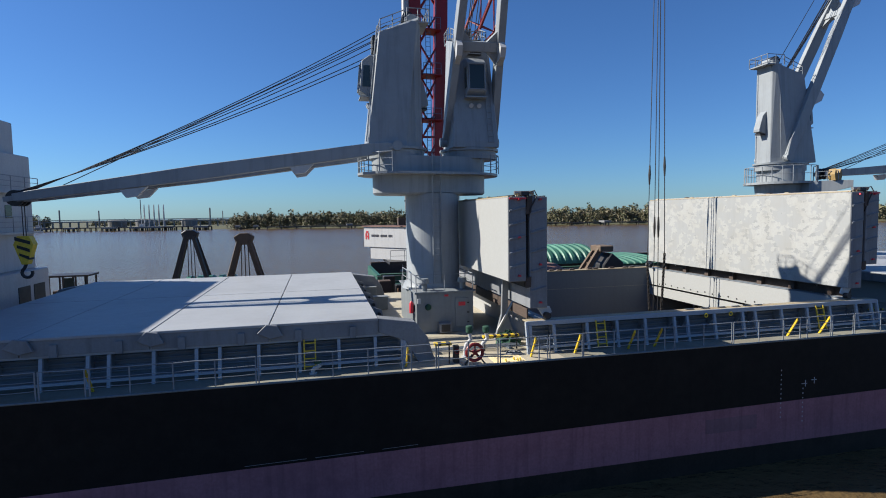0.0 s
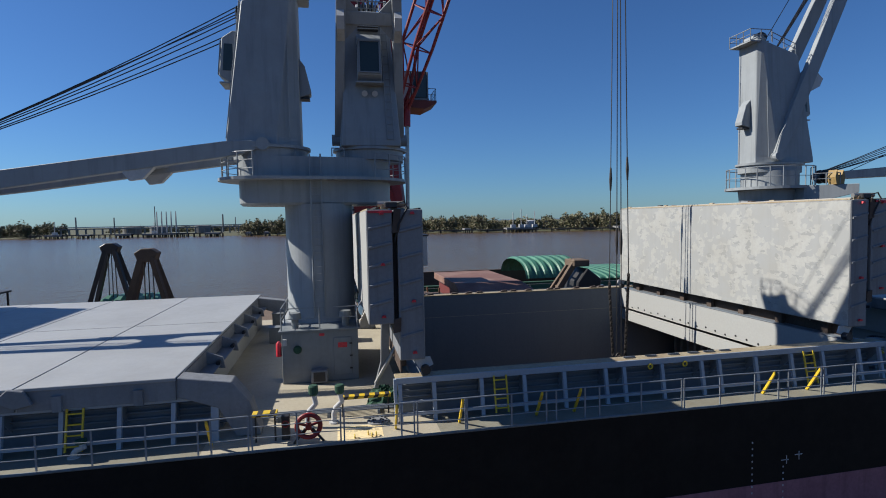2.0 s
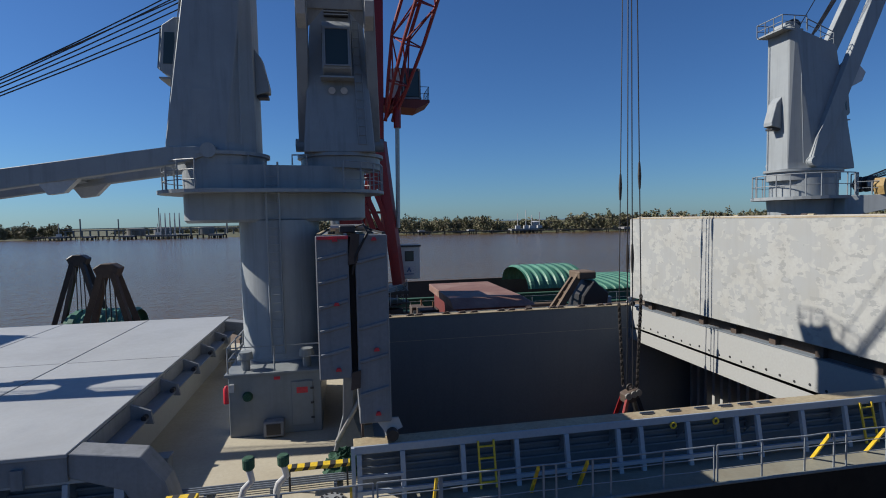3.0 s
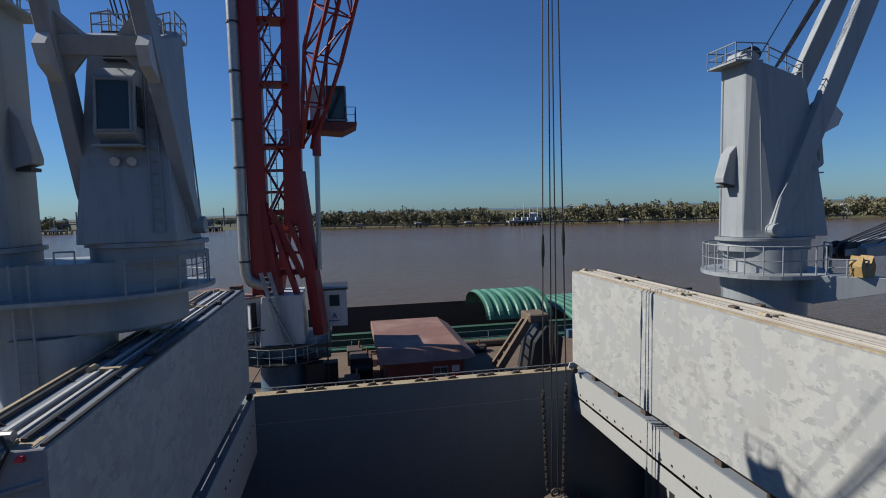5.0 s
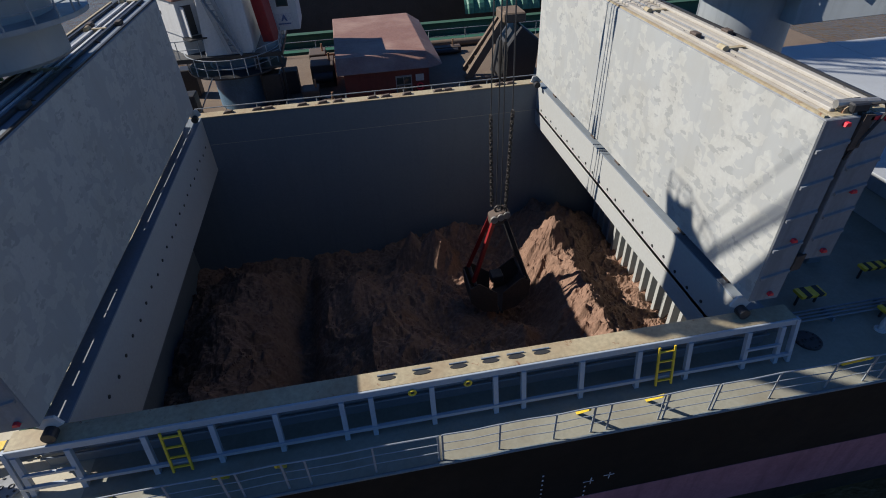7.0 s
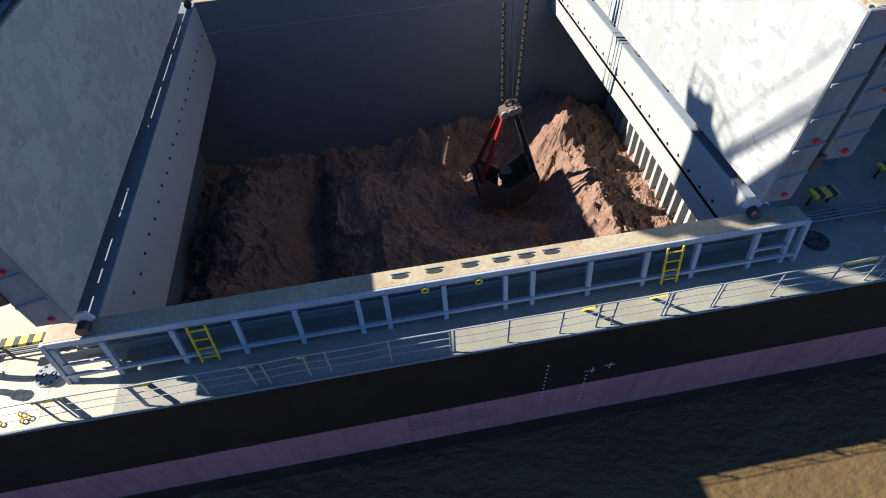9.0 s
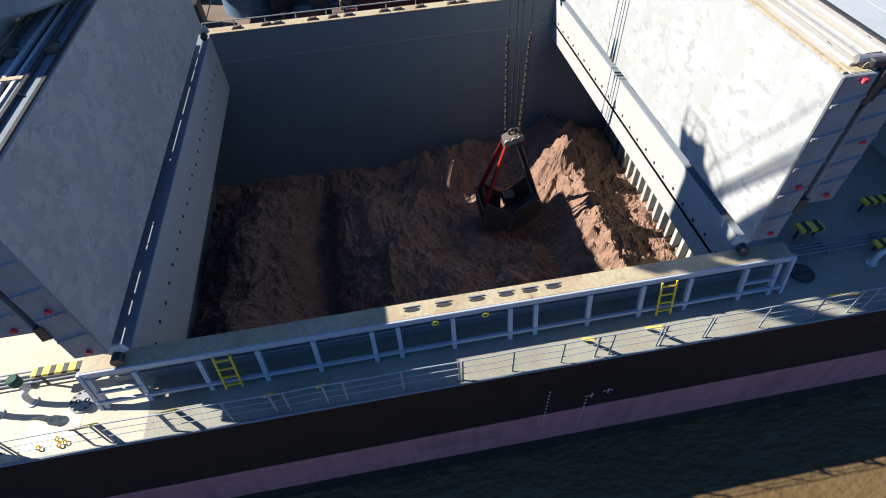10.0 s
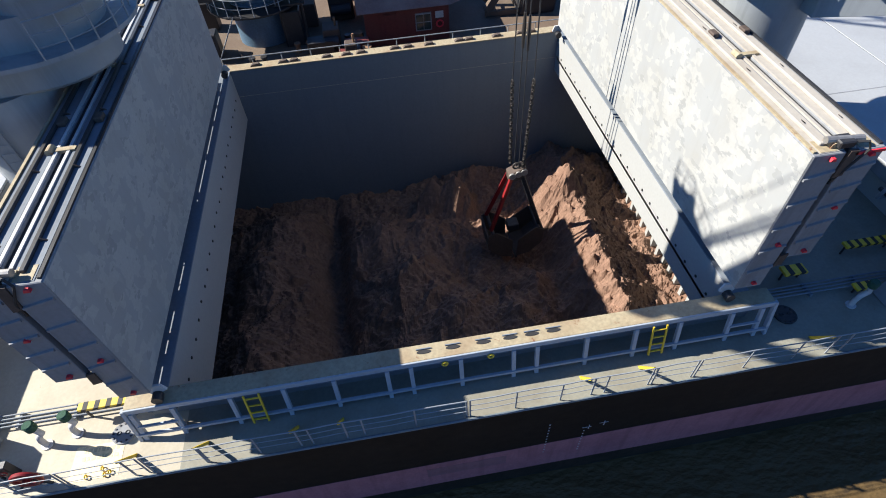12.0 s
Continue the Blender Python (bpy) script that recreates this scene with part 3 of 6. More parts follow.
def coaming(x0, x1, open_hatch):
    """Steel coaming round a hatch opening, with slanted stays and a top plate along the near side."""
    a, b = x0, x1
    t = thing("hatch_coaming", ((a + b) / 2, 9, 0), "grey-blue steel hatch coaming with slanted stays", "hatch coaming", "hatch coamings")
    tops = Geo().box(a - 1.1, b + 1.1, -0.18, 0.34, CZ - 0.05, CZ)
    part("top_plate", tops, "ledge", t, "worn beige top plate stained with rust", bevel=0.01)
    part("top_plate", Geo().box(a - 1.1, b + 1.1, yb - 0.05, yb + 0.55, CZ - 0.05, CZ), "ledge", t, "worn beige top plate stained with rust", bevel=0.01)
    for i in range(14 if open_hatch else 0):
        x = a + 1.0 + (b - a - 2.0) * (i + 0.3 * math.sin(i * 2.3)) / 13.3
        part("clip", Geo().hexa([(x, yb + 0.1, CZ), (x + 0.5, yb + 0.1, CZ), (x + 0.5, yb + 0.34, CZ), (x, yb + 0.34, CZ), (x + 0.12, yb + 0.14, CZ + 0.10), (x + 0.44, yb + 0.14, CZ + 0.13), (x + 0.44, yb + 0.30, CZ + 0.13), (x + 0.12, yb + 0.30, CZ + 0.10)]), "brown", t)
    part("top_plate", Geo().box(a - 0.55, a + 0.03, 0.34, yb - 0.05, CZ - 0.05, CZ - 0.002), "coaming", t, bevel=0.01)
    part("top_plate", Geo().box(b - 0.03, b + 0.55, 0.34, yb - 0.05, CZ - 0.05, CZ - 0.002), "coaming", t, bevel=0.01)
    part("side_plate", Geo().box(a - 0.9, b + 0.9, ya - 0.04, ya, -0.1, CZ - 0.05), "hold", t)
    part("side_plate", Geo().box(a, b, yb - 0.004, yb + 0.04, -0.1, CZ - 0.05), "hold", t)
    for x, s in ((a, -1), (b, 1)):
        low = (-1.5 if s < 0 else -0.85) if open_hatch else -0.1
        e = part("end_plate", Geo().box(min(x, x + 0.04 * s), max(x, x + 0.04 * s), ya, yb, low, CZ - 0.05), "coaming_in", t)
        if open_hatch:
            h = make_mesh("bolt_hole", Geo().loft([[(-0.012, *p) for p in disc((0, 0), 0.055, 10)], [(0.012, *p) for p in disc((0, 0), 0.055, 10)]]), "rubber")
            for i in range(22):
                o = new("bolt_hole", h)
                o.parent = e
                o.location = Vector((x - 0.01 * s, 1.2 + 0.74 * i, 0.18 + 0.05 * math.sin(i * 2.1))) - BASE[t.name]
    # near side: rail plate, lower flange, stays
    part("rail_plate", Geo().box(a - 1.1, b + 1.1, -0.24, -0.183, CZ - 0.20, CZ + 0.004), "stay", t, bevel=0.01)
    part("lower_flange", Geo().box(a - 1.15, b + 1.15, -0.46, -0.38, 0.20, 0.30), "stay", t)
    for z in (0.42, 0.62, 0.82, 1.0):
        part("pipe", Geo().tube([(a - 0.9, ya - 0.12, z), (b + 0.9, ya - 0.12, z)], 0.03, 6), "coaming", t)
    xs_ = [0.13, 1.23, 2.81, 4.28, 5.70, 7.22, 7.91, 9.37, 10.94, 11.65, 13.16, 14.68, 16.05, 17.69, 18.65]
    xs_ = [a - 1.1 + x * (b - a + 2.2) / 19.0 for x in xs_]
    if a < -10:
        xs_ = [-23.5, -22.4, -21.3, -19.8, -18.33, -16.84, -16.16, -14.68, -13.22, -12.40, -11.0, -9.48, -7.98, -6.54, -5.45]
    st = make_mesh("stay", Geo().hexa([(-0.06, -0.48, 0.0), (0.06, -0.48, 0.0), (0.06, -0.36, 0.0), (-0.06, -0.36, 0.0), (-0.06, -0.27, CZ - 0.2), (0.06, -0.27, CZ - 0.2), (0.06, -0.16, CZ - 0.2), (-0.06, -0.16, CZ - 0.2)]), "stay")
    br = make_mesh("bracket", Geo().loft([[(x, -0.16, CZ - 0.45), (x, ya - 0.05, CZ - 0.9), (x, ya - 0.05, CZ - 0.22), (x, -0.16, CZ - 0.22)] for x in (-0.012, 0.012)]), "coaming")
    for x in xs_:
        for m_, nm in ((st, "stay"), (br, "bracket")):
            o = new(nm, m_)
            o.parent = t
            o.location = Vector((x, 0, 0)) - BASE[t.name]
    for x0_, x1_ in ((xs_[0], xs_[1]), (xs_[-2], xs_[-1])):
        part("bay_bar", Geo().bar((x0_, -0.36, 0.62), (x1_, -0.36, 0.62), 0.07), "stay", t)
    for x in (a - 1.12, b + 1.12):
        part("end_stay", Geo().loft([[(x + k, -0.5, 0.0), (x + k, -0.36, 0.0), (x + k, -0.12, CZ - 0.02), (x + k, -0.25, CZ - 0.02)] for k in (-0.05, 0.05)]), "stay", t)
    return t


for i, (a, b) in enumerate(HOLES):
    coaming(a, b, i == 1)
# rusty cut-outs in the near top plate
for i, x in enumerate((8.35, 9.2, 10.1, 10.9, 11.55, 12.2)):
    t = thing("coaming_slot", (x, 0.08, CZ), "dark oval slot in the worn coaming top", "slot", "slots in the coaming top")
    part("rim", Geo().loft([[(x + 0.21 * math.cos(q * 0.4), 0.08 + 0.065 * math.sin(q * 0.4), z) for q in range(16)] for z in (CZ, CZ + 0.015)]), "rubber", t)
    part("lip", Geo().box(x - 0.22, x + 0.22, 0.16, 0.19, CZ, CZ + 0.04), "coaming", t)
for x in (8.9, 10.25):
    t = thing("pad_eye", (x, -0.30, CZ - 0.25), "small yellow pad eye under the coaming rail", "pad eye", "pad eyes on the coaming")
    part("eye", Geo().ring((x, -0.28, CZ - 0.24), 0.08, 0.03, 14, "y"), "yellow", t)


def ladder(x, y0, y1, z0, z1, w=0.42, mat="yellow", label="yellow painted steel ladder on the coaming"):
    t = thing("ladder", (x, y0, z0), label, "ladder", "ladders on the coamings")
    for s in (-1, 1):
        part("rail", Geo().bar((x + s * w / 2, y0, z0), (x + s * w / 2, y1, z1), 0.05), mat, t)
    n = max(3, int((z1 - z0) / 0.28))
    for i in range(n):
        k = (i + 0.5) / n
        part("rung", Geo().bar((x - w / 2, y0 + (y1 - y0) * k, z0 + (z1 - z0) * k), (x + w / 2, y0 + (y1 - y0) * k, z0 + (z1 - z0) * k), 0.04), mat, t)
    return t


for x in (3.42, 15.36, -9.1, 28.5):
    ladder(x, -0.56, -0.30, 0.08, CZ - 0.12)

# ---------------------------------------------------------------- hatch covers


def joint_ribs(t, x0, x1, y, z0, z1, n, s=-1):
    for i in range(n):
        z = z0 + (z1 - z0) * (i + 0.6) / n
        part("stiffener", Geo().loft([[(x0 + 0.05, y, z), (x1 - 0.05, y, z + 0.16), (x1 - 0.05, y, z + 0.26), (x0 + 0.05, y, z + 0.10)], [(x0 + 0.05, y + 0.05 * s, z + 0.02), (x1 - 0.05, y + 0.05 * s, z + 0.18), (x1 - 0.05, y + 0.05 * s, z + 0.24), (x0 + 0.05, y + 0.05 * s, z + 0.08)]]), "hatch_side", t)


def folded_cover(name_label, xa, y0, y1, z0, z1, inner, tip):
    """Two leaves standing folded together at one end of the hatch. inner: side of the face towards the hold (+1 or -1)."""
    t = thing("folding_hatch_cover", (xa, (y0 + y1) / 2, CZ), name_label, "hatch cover", "folded hatch covers")
    th, gap = 0.80, 0.16
    edge = "white" if inner > 0 else "cap"
    leaves = [(xa - inner * th, xa), (xa - inner * (2 * th + gap), xa - inner * (th + gap))]
    for k, (p, q) in enumerate(leaves):
        lo, hi = min(p, q), max(p, q)
        zb = z0 if k == 0 else z0 + 1.2
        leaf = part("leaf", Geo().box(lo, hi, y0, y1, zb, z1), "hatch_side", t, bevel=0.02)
        face = xa if k == 0 else xa - inner * (2 * th + gap)
        out = inner if k == 0 else -inner
        part("skin", Geo().box(min(face, face + 0.012 * out), max(face, face + 0.012 * out), y0 + 0.03, y1 - 0.03, zb + 0.03, z1 - 0.03), "hatch_face" if k == 0 else "coaming_in", leaf, "pale grey plating with patchy repainted blotches")
        joint_ribs(leaf, lo, hi, y0 - 0.002, zb + 0.2, z1 - 0.4, 5)
        part("top_plating", Geo().box(lo + 0.16, hi - 0.16, y0 + 0.06, y1 - 0.06, z1, z1 + 0.012), "cap" if inner < 0 else "coaming", leaf, "weathered top plating stained with rust")
        part("edge_bar", Geo().box(lo + 0.03, lo + 0.11, y0 + 0.1, y1 - 0.1, z1, z1 + 0.05), "ledge" if (k == 0) == (inner < 0) else edge, leaf)
        part("edge_bar", Geo().box(hi - 0.11, hi - 0.03, y0 + 0.1, y1 - 0.1, z1, z1 + 0.05), edge if (k == 0) == (inner < 0) else "dark", leaf)
        part("stiffening_bar", Geo().box(lo + 0.30, lo + 0.42, y0 + 0.3, y1 - 0.3, z1 + 0.012, z1 + 0.10), "dark" if inner > 0 else "cap", leaf, bevel=0.015)
        for i in range(7):
            y = y0 + 1.2 + (y1 - y0 - 2.4) * i / 6
            part("gusset", Geo().prism([(lo + 0.42, z1 + 0.012), (lo + 0.56, z1 + 0.012), (lo + 0.42, z1 + 0.11)], "y", y - 0.02, y + 0.02), "brown", leaf)
        for i in (1, 3):
            y = y0 + (y1 - y0) * (0.22 * i + 0.11)
            part("cleat", Geo().box(lo + 0.42, lo + 0.62, y - 0.16, y + 0.16, z1 + 0.012, z1 + 0.16), "brown", leaf, bevel=0.02)
        part("rusty_patch", Geo().box(lo + 0.2, hi - 0.2, y0 + 0.08, y0 + 0.5, z1 + 0.012, z1 + 0.022), "ledge", leaf)
        if k == 1:
            part("red_edge_bar", Geo().box(lo + 0.05, hi + 0.0, y0 - 0.04, y0 - 0.004, z1 - 0.10, z1 - 0.02), "red_lug", leaf, "red painted bar")
        for z in (z1 - 0.12, zb + 1.9, zb + 0.25):
            part("lifting_lug", Geo().prism([(lo + th * 0.5, z - 0.03), (lo + th * 0.68, z - 0.03), (lo + th * 0.64, z + 0.05), (lo + th * 0.54, z + 0.05)], "y", y0 - 0.10, y0 - 0.01), "red_lug", leaf, "red painted lug")
    mid = xa - inner * (th + gap / 2)
    mot = part("hinge_motor", Geo().box(mid - 0.3, mid + 0.1, y0 + 0.05, y0 + 0.4, z1 + 0.05, z1 + 0.24), "dark", t, bevel=0.03)
    part("motor_drum", Geo().tube([(mid - 0.5, y0 + 0.3, z1 + 0.18), (mid + 0.35, y0 + 0.2, z1 + 0.18)], 0.09, 10), "silver", mot)
    part("hose", Geo().tube([(mid + 0.1, y0 + 0.1, z1 + 0.2), (mid + 0.3, y0 - 0.02, z1 + 0.26), (mid + 0.4, y0 - 0.06, z1 + 0.05), (mid + 0.1, y0 - 0.05, z1 - 0.5), (mid, y0 + 0.05, z1 - 1.0)], 0.03, 6), "rubber", mot)
    part("gap_latch", Geo().loft([[(mid - 0.1, y0 - 0.04 + k, z1 - 0.75), (mid + 0.14, y0 - 0.04 + k, z1 - 0.7), (mid + 0.2, y0 - 0.04 + k, z1 + 0.02), (mid - 0.02, y0 - 0.04 + k, z1 + 0.04)] for k in (0, 0.08)]), "brown", t)
    part("gap_latch", Geo().loft([[(mid - 0.12, y0 - 0.04 + k, z0 + 0.9), (mid + 0.12, y0 - 0.04 + k, z0 + 0.95), (mid + 0.14, y0 - 0.04 + k, z0 + 1.4), (mid - 0.08, y0 - 0.04 + k, z0 + 1.35)] for k in (0, 0.08)]), "brown", t)
    part("gap_seal", Geo().box(mid - gap * 0.4, mid + gap * 0.4, y0 + 0.25, y1 - 0.25, z0 + 0.9, z1 - 0.05), "rubber", t)
    for i in range(5):
        y = y0 + 0.3 + (y1 - y0 - 0.6) * i / 4
        part("hinge", Geo().tube([(mid - 0.3, y - 0.14, z1 + 0.06), (mid - 0.3, y + 0.14, z1 + 0.06)], 0.10, 10).box(mid - 0.32, mid + 0.32, y - 0.08, y + 0.08, z1 - 0.02, z1 + 0.07), "ledge", t)
    # wheel, fold arm and end bracket beside the coaming corner
    for y in (y0 + 2.3, y1 - 2.6):
        part("fold_arm", Geo().loft([[(xa - inner * 1.18, y + w, z0 + 1.3), (xa - inner * 0.88, y + w, z0 + 1.3), (xa - inner * 0.95, y + w, 1.25), (xa - inner * 0.55, y + w, 0.02), (xa - inner * 1.6, y + w, 0.02), (xa - inner * 1.25, y + w, 1.25)] for w in (0.1, 0.28)]), "hatch_side", t, bevel=0.015)
        part("ram", Geo().tube([(xa - inner * 0.55, y + 0.1, z0 + 0.15), (xa - inner * 1.45, y + 0.1, 0.5)], 0.07, 10), "silver", t)
    for y in (y0 + 0.05, y1 - 0.25):
        part("roller", Geo().tube([(xa + inner * 0.02, y - 0.12, CZ + 0.18), (xa + inner * 0.02, y + 0.12, CZ + 0.18)], 0.15, 16), "dark", t)
        part("roller_bracket", Geo().loft([[(xa - inner * 0.4, y + w, z0 + 0.02), (xa + inner * 0.2, y + w, z0 + 0.02), (xa + inner * 0.3, y + w, CZ + 0.3), (xa - inner * 0.1, y + w, CZ + 0.12)] for w in (0.13, 0.2)]), "white", t)
    # Added plate and brown pads: block light and keep the gap under the leaf dark.
    sx = xa - inner * 0.72
    part("sill", Geo().box(sx - 0.03, sx + 0.03, y0 + 0.5, y1 - 0.5, CZ, z0 - 0.10), "brown", t)
    for i in range(7):
        y = y0 + 1.5 + (y1 - y0 - 3) * i / 6
        part("rest_pad", Geo().box(xa - inner * 0.55 - 0.1, xa - inner * 0.55 + 0.1, y - 0.18, y + 0.18, CZ, z0 + 0.02), "brown", t)
    return t


folded_cover("folded hatch cover standing on edge, blotched grey paint in shade", 0.98, -0.12, 17.2, 1.90, 6.72, 1, 0)
folded_cover("folded hatch cover standing on edge, sunlit white paint with blotches", 17.62, 0.10, 17.1, 1.92, 6.83, -1, 0)


def closed_cover(x0, x1, z, label):
    t = thing("closed_hatch_cover", ((x0 + x1) / 2, 8.6, CZ), label, "hatch cover", "closed hatch covers")
    n = 4
    w = (x1 - x0) / n
    for i in range(n):
        a, b = x0 + w * i + 0.02, x0 + w * (i + 1) - 0.02
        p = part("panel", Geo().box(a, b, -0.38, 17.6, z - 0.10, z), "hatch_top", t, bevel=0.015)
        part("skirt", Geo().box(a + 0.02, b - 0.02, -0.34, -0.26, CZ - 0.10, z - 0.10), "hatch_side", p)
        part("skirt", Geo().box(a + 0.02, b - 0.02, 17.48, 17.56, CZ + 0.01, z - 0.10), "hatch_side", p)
        part("weld_seam", Geo().box(a + 0.1, b - 0.1, 8.55, 8.6, z, z + 0.006), "hatch_side", p)
        for k in (0.25, 0.75):
            part("cleat", Geo().box(a + w * k - 0.12, a + w * k + 0.12, -0.44, -0.34, CZ - 0.15, CZ + 0.3), "hatch_side", p)
    for i in range(1, n):
        x = x0 + w * i
        for y in (-0.52, 17.56):
            part("joint_hinge", Geo().loft([[(x - 0.45, y + k, z - 0.3), (x - 0.1, y + k, z + 0.02), (x + 0.3, y + k, z - 0.05), (x + 0.5, y + k, z - 0.45), (x + 0.05, y + k, z - 0.55)] for k in (0, 0.12)]), "hatch_side", t, bevel=0.02)
        part("joint_seal", Geo().box(x - 0.035, x + 0.035, -0.3, 17.5, z - 0.06, z - 0.02), "rubber", t)
    for x, s in ((x0, -1), (x1, 1)):
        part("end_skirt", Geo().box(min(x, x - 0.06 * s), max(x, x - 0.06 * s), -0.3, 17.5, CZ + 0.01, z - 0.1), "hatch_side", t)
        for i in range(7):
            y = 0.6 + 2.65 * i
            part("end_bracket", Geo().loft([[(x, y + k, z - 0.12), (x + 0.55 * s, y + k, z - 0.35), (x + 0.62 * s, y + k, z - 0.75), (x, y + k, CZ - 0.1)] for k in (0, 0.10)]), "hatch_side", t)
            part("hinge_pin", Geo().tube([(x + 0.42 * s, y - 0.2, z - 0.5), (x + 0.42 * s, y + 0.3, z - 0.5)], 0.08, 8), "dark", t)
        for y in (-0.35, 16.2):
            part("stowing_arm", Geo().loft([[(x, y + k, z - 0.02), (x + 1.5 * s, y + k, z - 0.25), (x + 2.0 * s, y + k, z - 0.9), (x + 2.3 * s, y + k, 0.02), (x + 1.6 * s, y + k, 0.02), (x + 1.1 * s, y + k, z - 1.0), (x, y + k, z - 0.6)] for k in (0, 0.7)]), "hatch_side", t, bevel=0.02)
    return t


closed_cover(-23.1, -6.4, 1.93, "closed white-grey steel hatch cover in four panels")
closed_cover(25.6, 43.6, 1.93, "closed sunlit white hatch cover in four panels")

# ---------------------------------------------------------------- deck cranes


def railing(t, pts, h=1.0, rails=3, r=0.022, step=1.2, mat="rail", closed=False):
    """Posts and rails along a line of points, as parts of a thing."""
    pts = [Vector(p) for p in pts]
    for k in range(rails):
        z = h * (k + 1) / rails
        part("rail", Geo().tube([p + Vector((0, 0, z)) for p in pts], r * (1.2 if k == rails - 1 else 0.8), 6), mat, t)
    run = 0.0
    for a, b in zip(pts, pts[1:]):
        n = max(1, round((b - a).length / step))
        for i in range(n):
            p = a.lerp(b, i / n)
            part("post", Geo().tube([p, p + Vector((0, 0, h))], r * 1.2, 6), mat, t)
    part("post", Geo().tube([pts[-1], pts[-1] + Vector((0, 0, h))], r * 1.2, 6), mat, t)


def rot(y_angle, p):
    c, s = math.cos(y_angle), math.sin(y_angle)
    return Vector((p[0] * c - p[2] * s, p[1], p[0] * s + p[2] * c))


def deck_crane(at, heading, luff, label, length=17.9, hook_drop=0.0, tall=1.0, size=(1.0, 1.0, 1.0), pivot=(0.15, 0.45)):
    """A slewing ship's crane: local +X is where the jib points."""
    t = thing("deck_crane", at, label, "crane", "deck cranes", turn=heading if heading else 0.001)
    part("slew_ring", Geo().loft([[(*p, z) for p in disc((0, 0), r, 32)] for r, z in ((1.55, -0.55), (1.55, -0.12), (1.68, -0.10), (1.68, 0.02))]), "crane", t, smooth=True)
    low = [(1.62, -1.30), (1.62, 1.30), (-0.40, 1.42), (-1.32, 0.82), (-1.32, -0.82), (-0.40, -1.42)]
    mid = [(1.60, -1.28), (1.60, 1.28), (-0.40, 1.38), (-1.32, 0.80), (-1.32, -0.80), (-0.40, -1.38)]
    top = [(0.88, -0.92), (0.88, 0.92), (-1.12, 1.0), (-1.30, 0.80), (-1.30, -0.80), (-1.12, -1.0)]
    ztop = [z * tall for z in (6.4, 6.4, 7.1, 7.4, 7.4, 7.1)]
    zk = 7.4 * (tall - 1)
    g = Geo().loft([[(*p, 0.02) for p in low], [(*p, 0.35) for p in mid], [(p[0], p[1], z) for p, z in zip(top, ztop)]])
    body = part("housing", g, "crane", t, bevel=0.03)
    for s in (-1, 1):
        part("side_door", Geo().hexa([(0.0, s * 1.30, 0.5), (0.7, s * 1.30, 0.5), (0.7, s * 1.33, 0.5), (0.0, s * 1.33, 0.5), (0.0, s * 1.21, 2.2), (0.7, s * 1.21, 2.2), (0.7, s * 1.24, 2.2), (0.0, s * 1.24, 2.2)]), "crane", body)
        part("conduit", Geo().tube([(-0.9, s * 1.32, 0.3), (-0.9, s * 0.98, 6.8 * tall)], 0.025, 6), "crane", body)
    # cab on the jib side
    cab = part("cab", Geo().loft([[(x, y, z) for x, y in ((xf, -0.52), (xf, 0.52), (0.8, 0.52), (0.8, -0.52))] for xf, z in ((1.55, 2.75), (1.93, 3.0), (1.77, 4.55), (1.35, 4.85))]), "crane", t, "grey operator's cab", bevel=0.03)
    part("front_window", Geo().hexa([(1.91, -0.40, 3.12), (1.95, -0.40, 3.12), (1.95, 0.40, 3.12), (1.91, 0.40, 3.12), (1.78, -0.40, 4.40), (1.82, -0.40, 4.40), (1.82, 0.40, 4.40), (1.78, 0.40, 4.40)]), "glass", cab, "dark glass window")
    fr = Geo()
    fr.bar((1.96, -0.43, 3.08), (1.83, -0.43, 4.44), 0.05).bar((1.96, 0.43, 3.08), (1.83, 0.43, 4.44), 0.05).bar((1.96, -0.45, 3.08), (1.96, 0.45, 3.08), 0.05).bar((1.83, -0.45, 4.44), (1.83, 0.45, 4.44), 0.05)
    part("window_frame", fr, "rail", cab)
    for s in (-1, 1):
        part("side_window", Geo().prism([(1.35, 3.2), (1.77, 3.2), (1.68, 4.3), (1.35, 4.3)], "y", s * 0.515, s * 0.535), "glass", cab, "dark glass window")
        part("flood_lamp", Geo().tube([(1.35, s * 0.22, 2.35), (1.5, s * 0.22, 2.28)], [0.10, 0.13], 12), "white", cab)
    part("cab_step", Geo().box(1.3, 1.9, -0.6, 0.6, 2.66, 2.72), "crane", cab)
    part("air_grille", Geo().box(1.02, 1.16, -0.45, 0.45, 5.1, 5.9), "dark", body)
    for i in range(7):
        part("grille_slat", Geo().box(1.14, 1.20, -0.45, 0.45, 5.14 + 0.11 * i, 5.18 + 0.11 * i), "crane", body)
    # vent hood at the back
    part("vent_hood", Geo().loft([[(-1.30, y, 2.2), (-1.78, y, 2.35), (-1.78, y, 2.55), (-1.55, y, 3.55), (-1.30, y, 3.9)] for y in (-0.32, 0.32)]), "crane", body, bevel=0.02)
    part("vent_mouth", Geo().box(-1.72, -1.34, -0.26, 0.26, 2.14, 2.24), "dark", body)
    # top: sheave platform with rails
    head = part("top_platform", Geo().box(-1.75, -0.75, -0.95, 0.95, 7.02 + zk, 7.10 + zk), "crane", t)
    part("sheave_box", Geo().loft([[(-1.4, y, 7.1 + zk), (-0.7, y, 7.1 + zk), (-0.55, y, 7.4 + zk), (-0.85, y, 7.65 + zk), (-1.25, y, 7.55 + zk)] for y in (-0.45, 0.45)]), "crane", head, bevel=0.03)
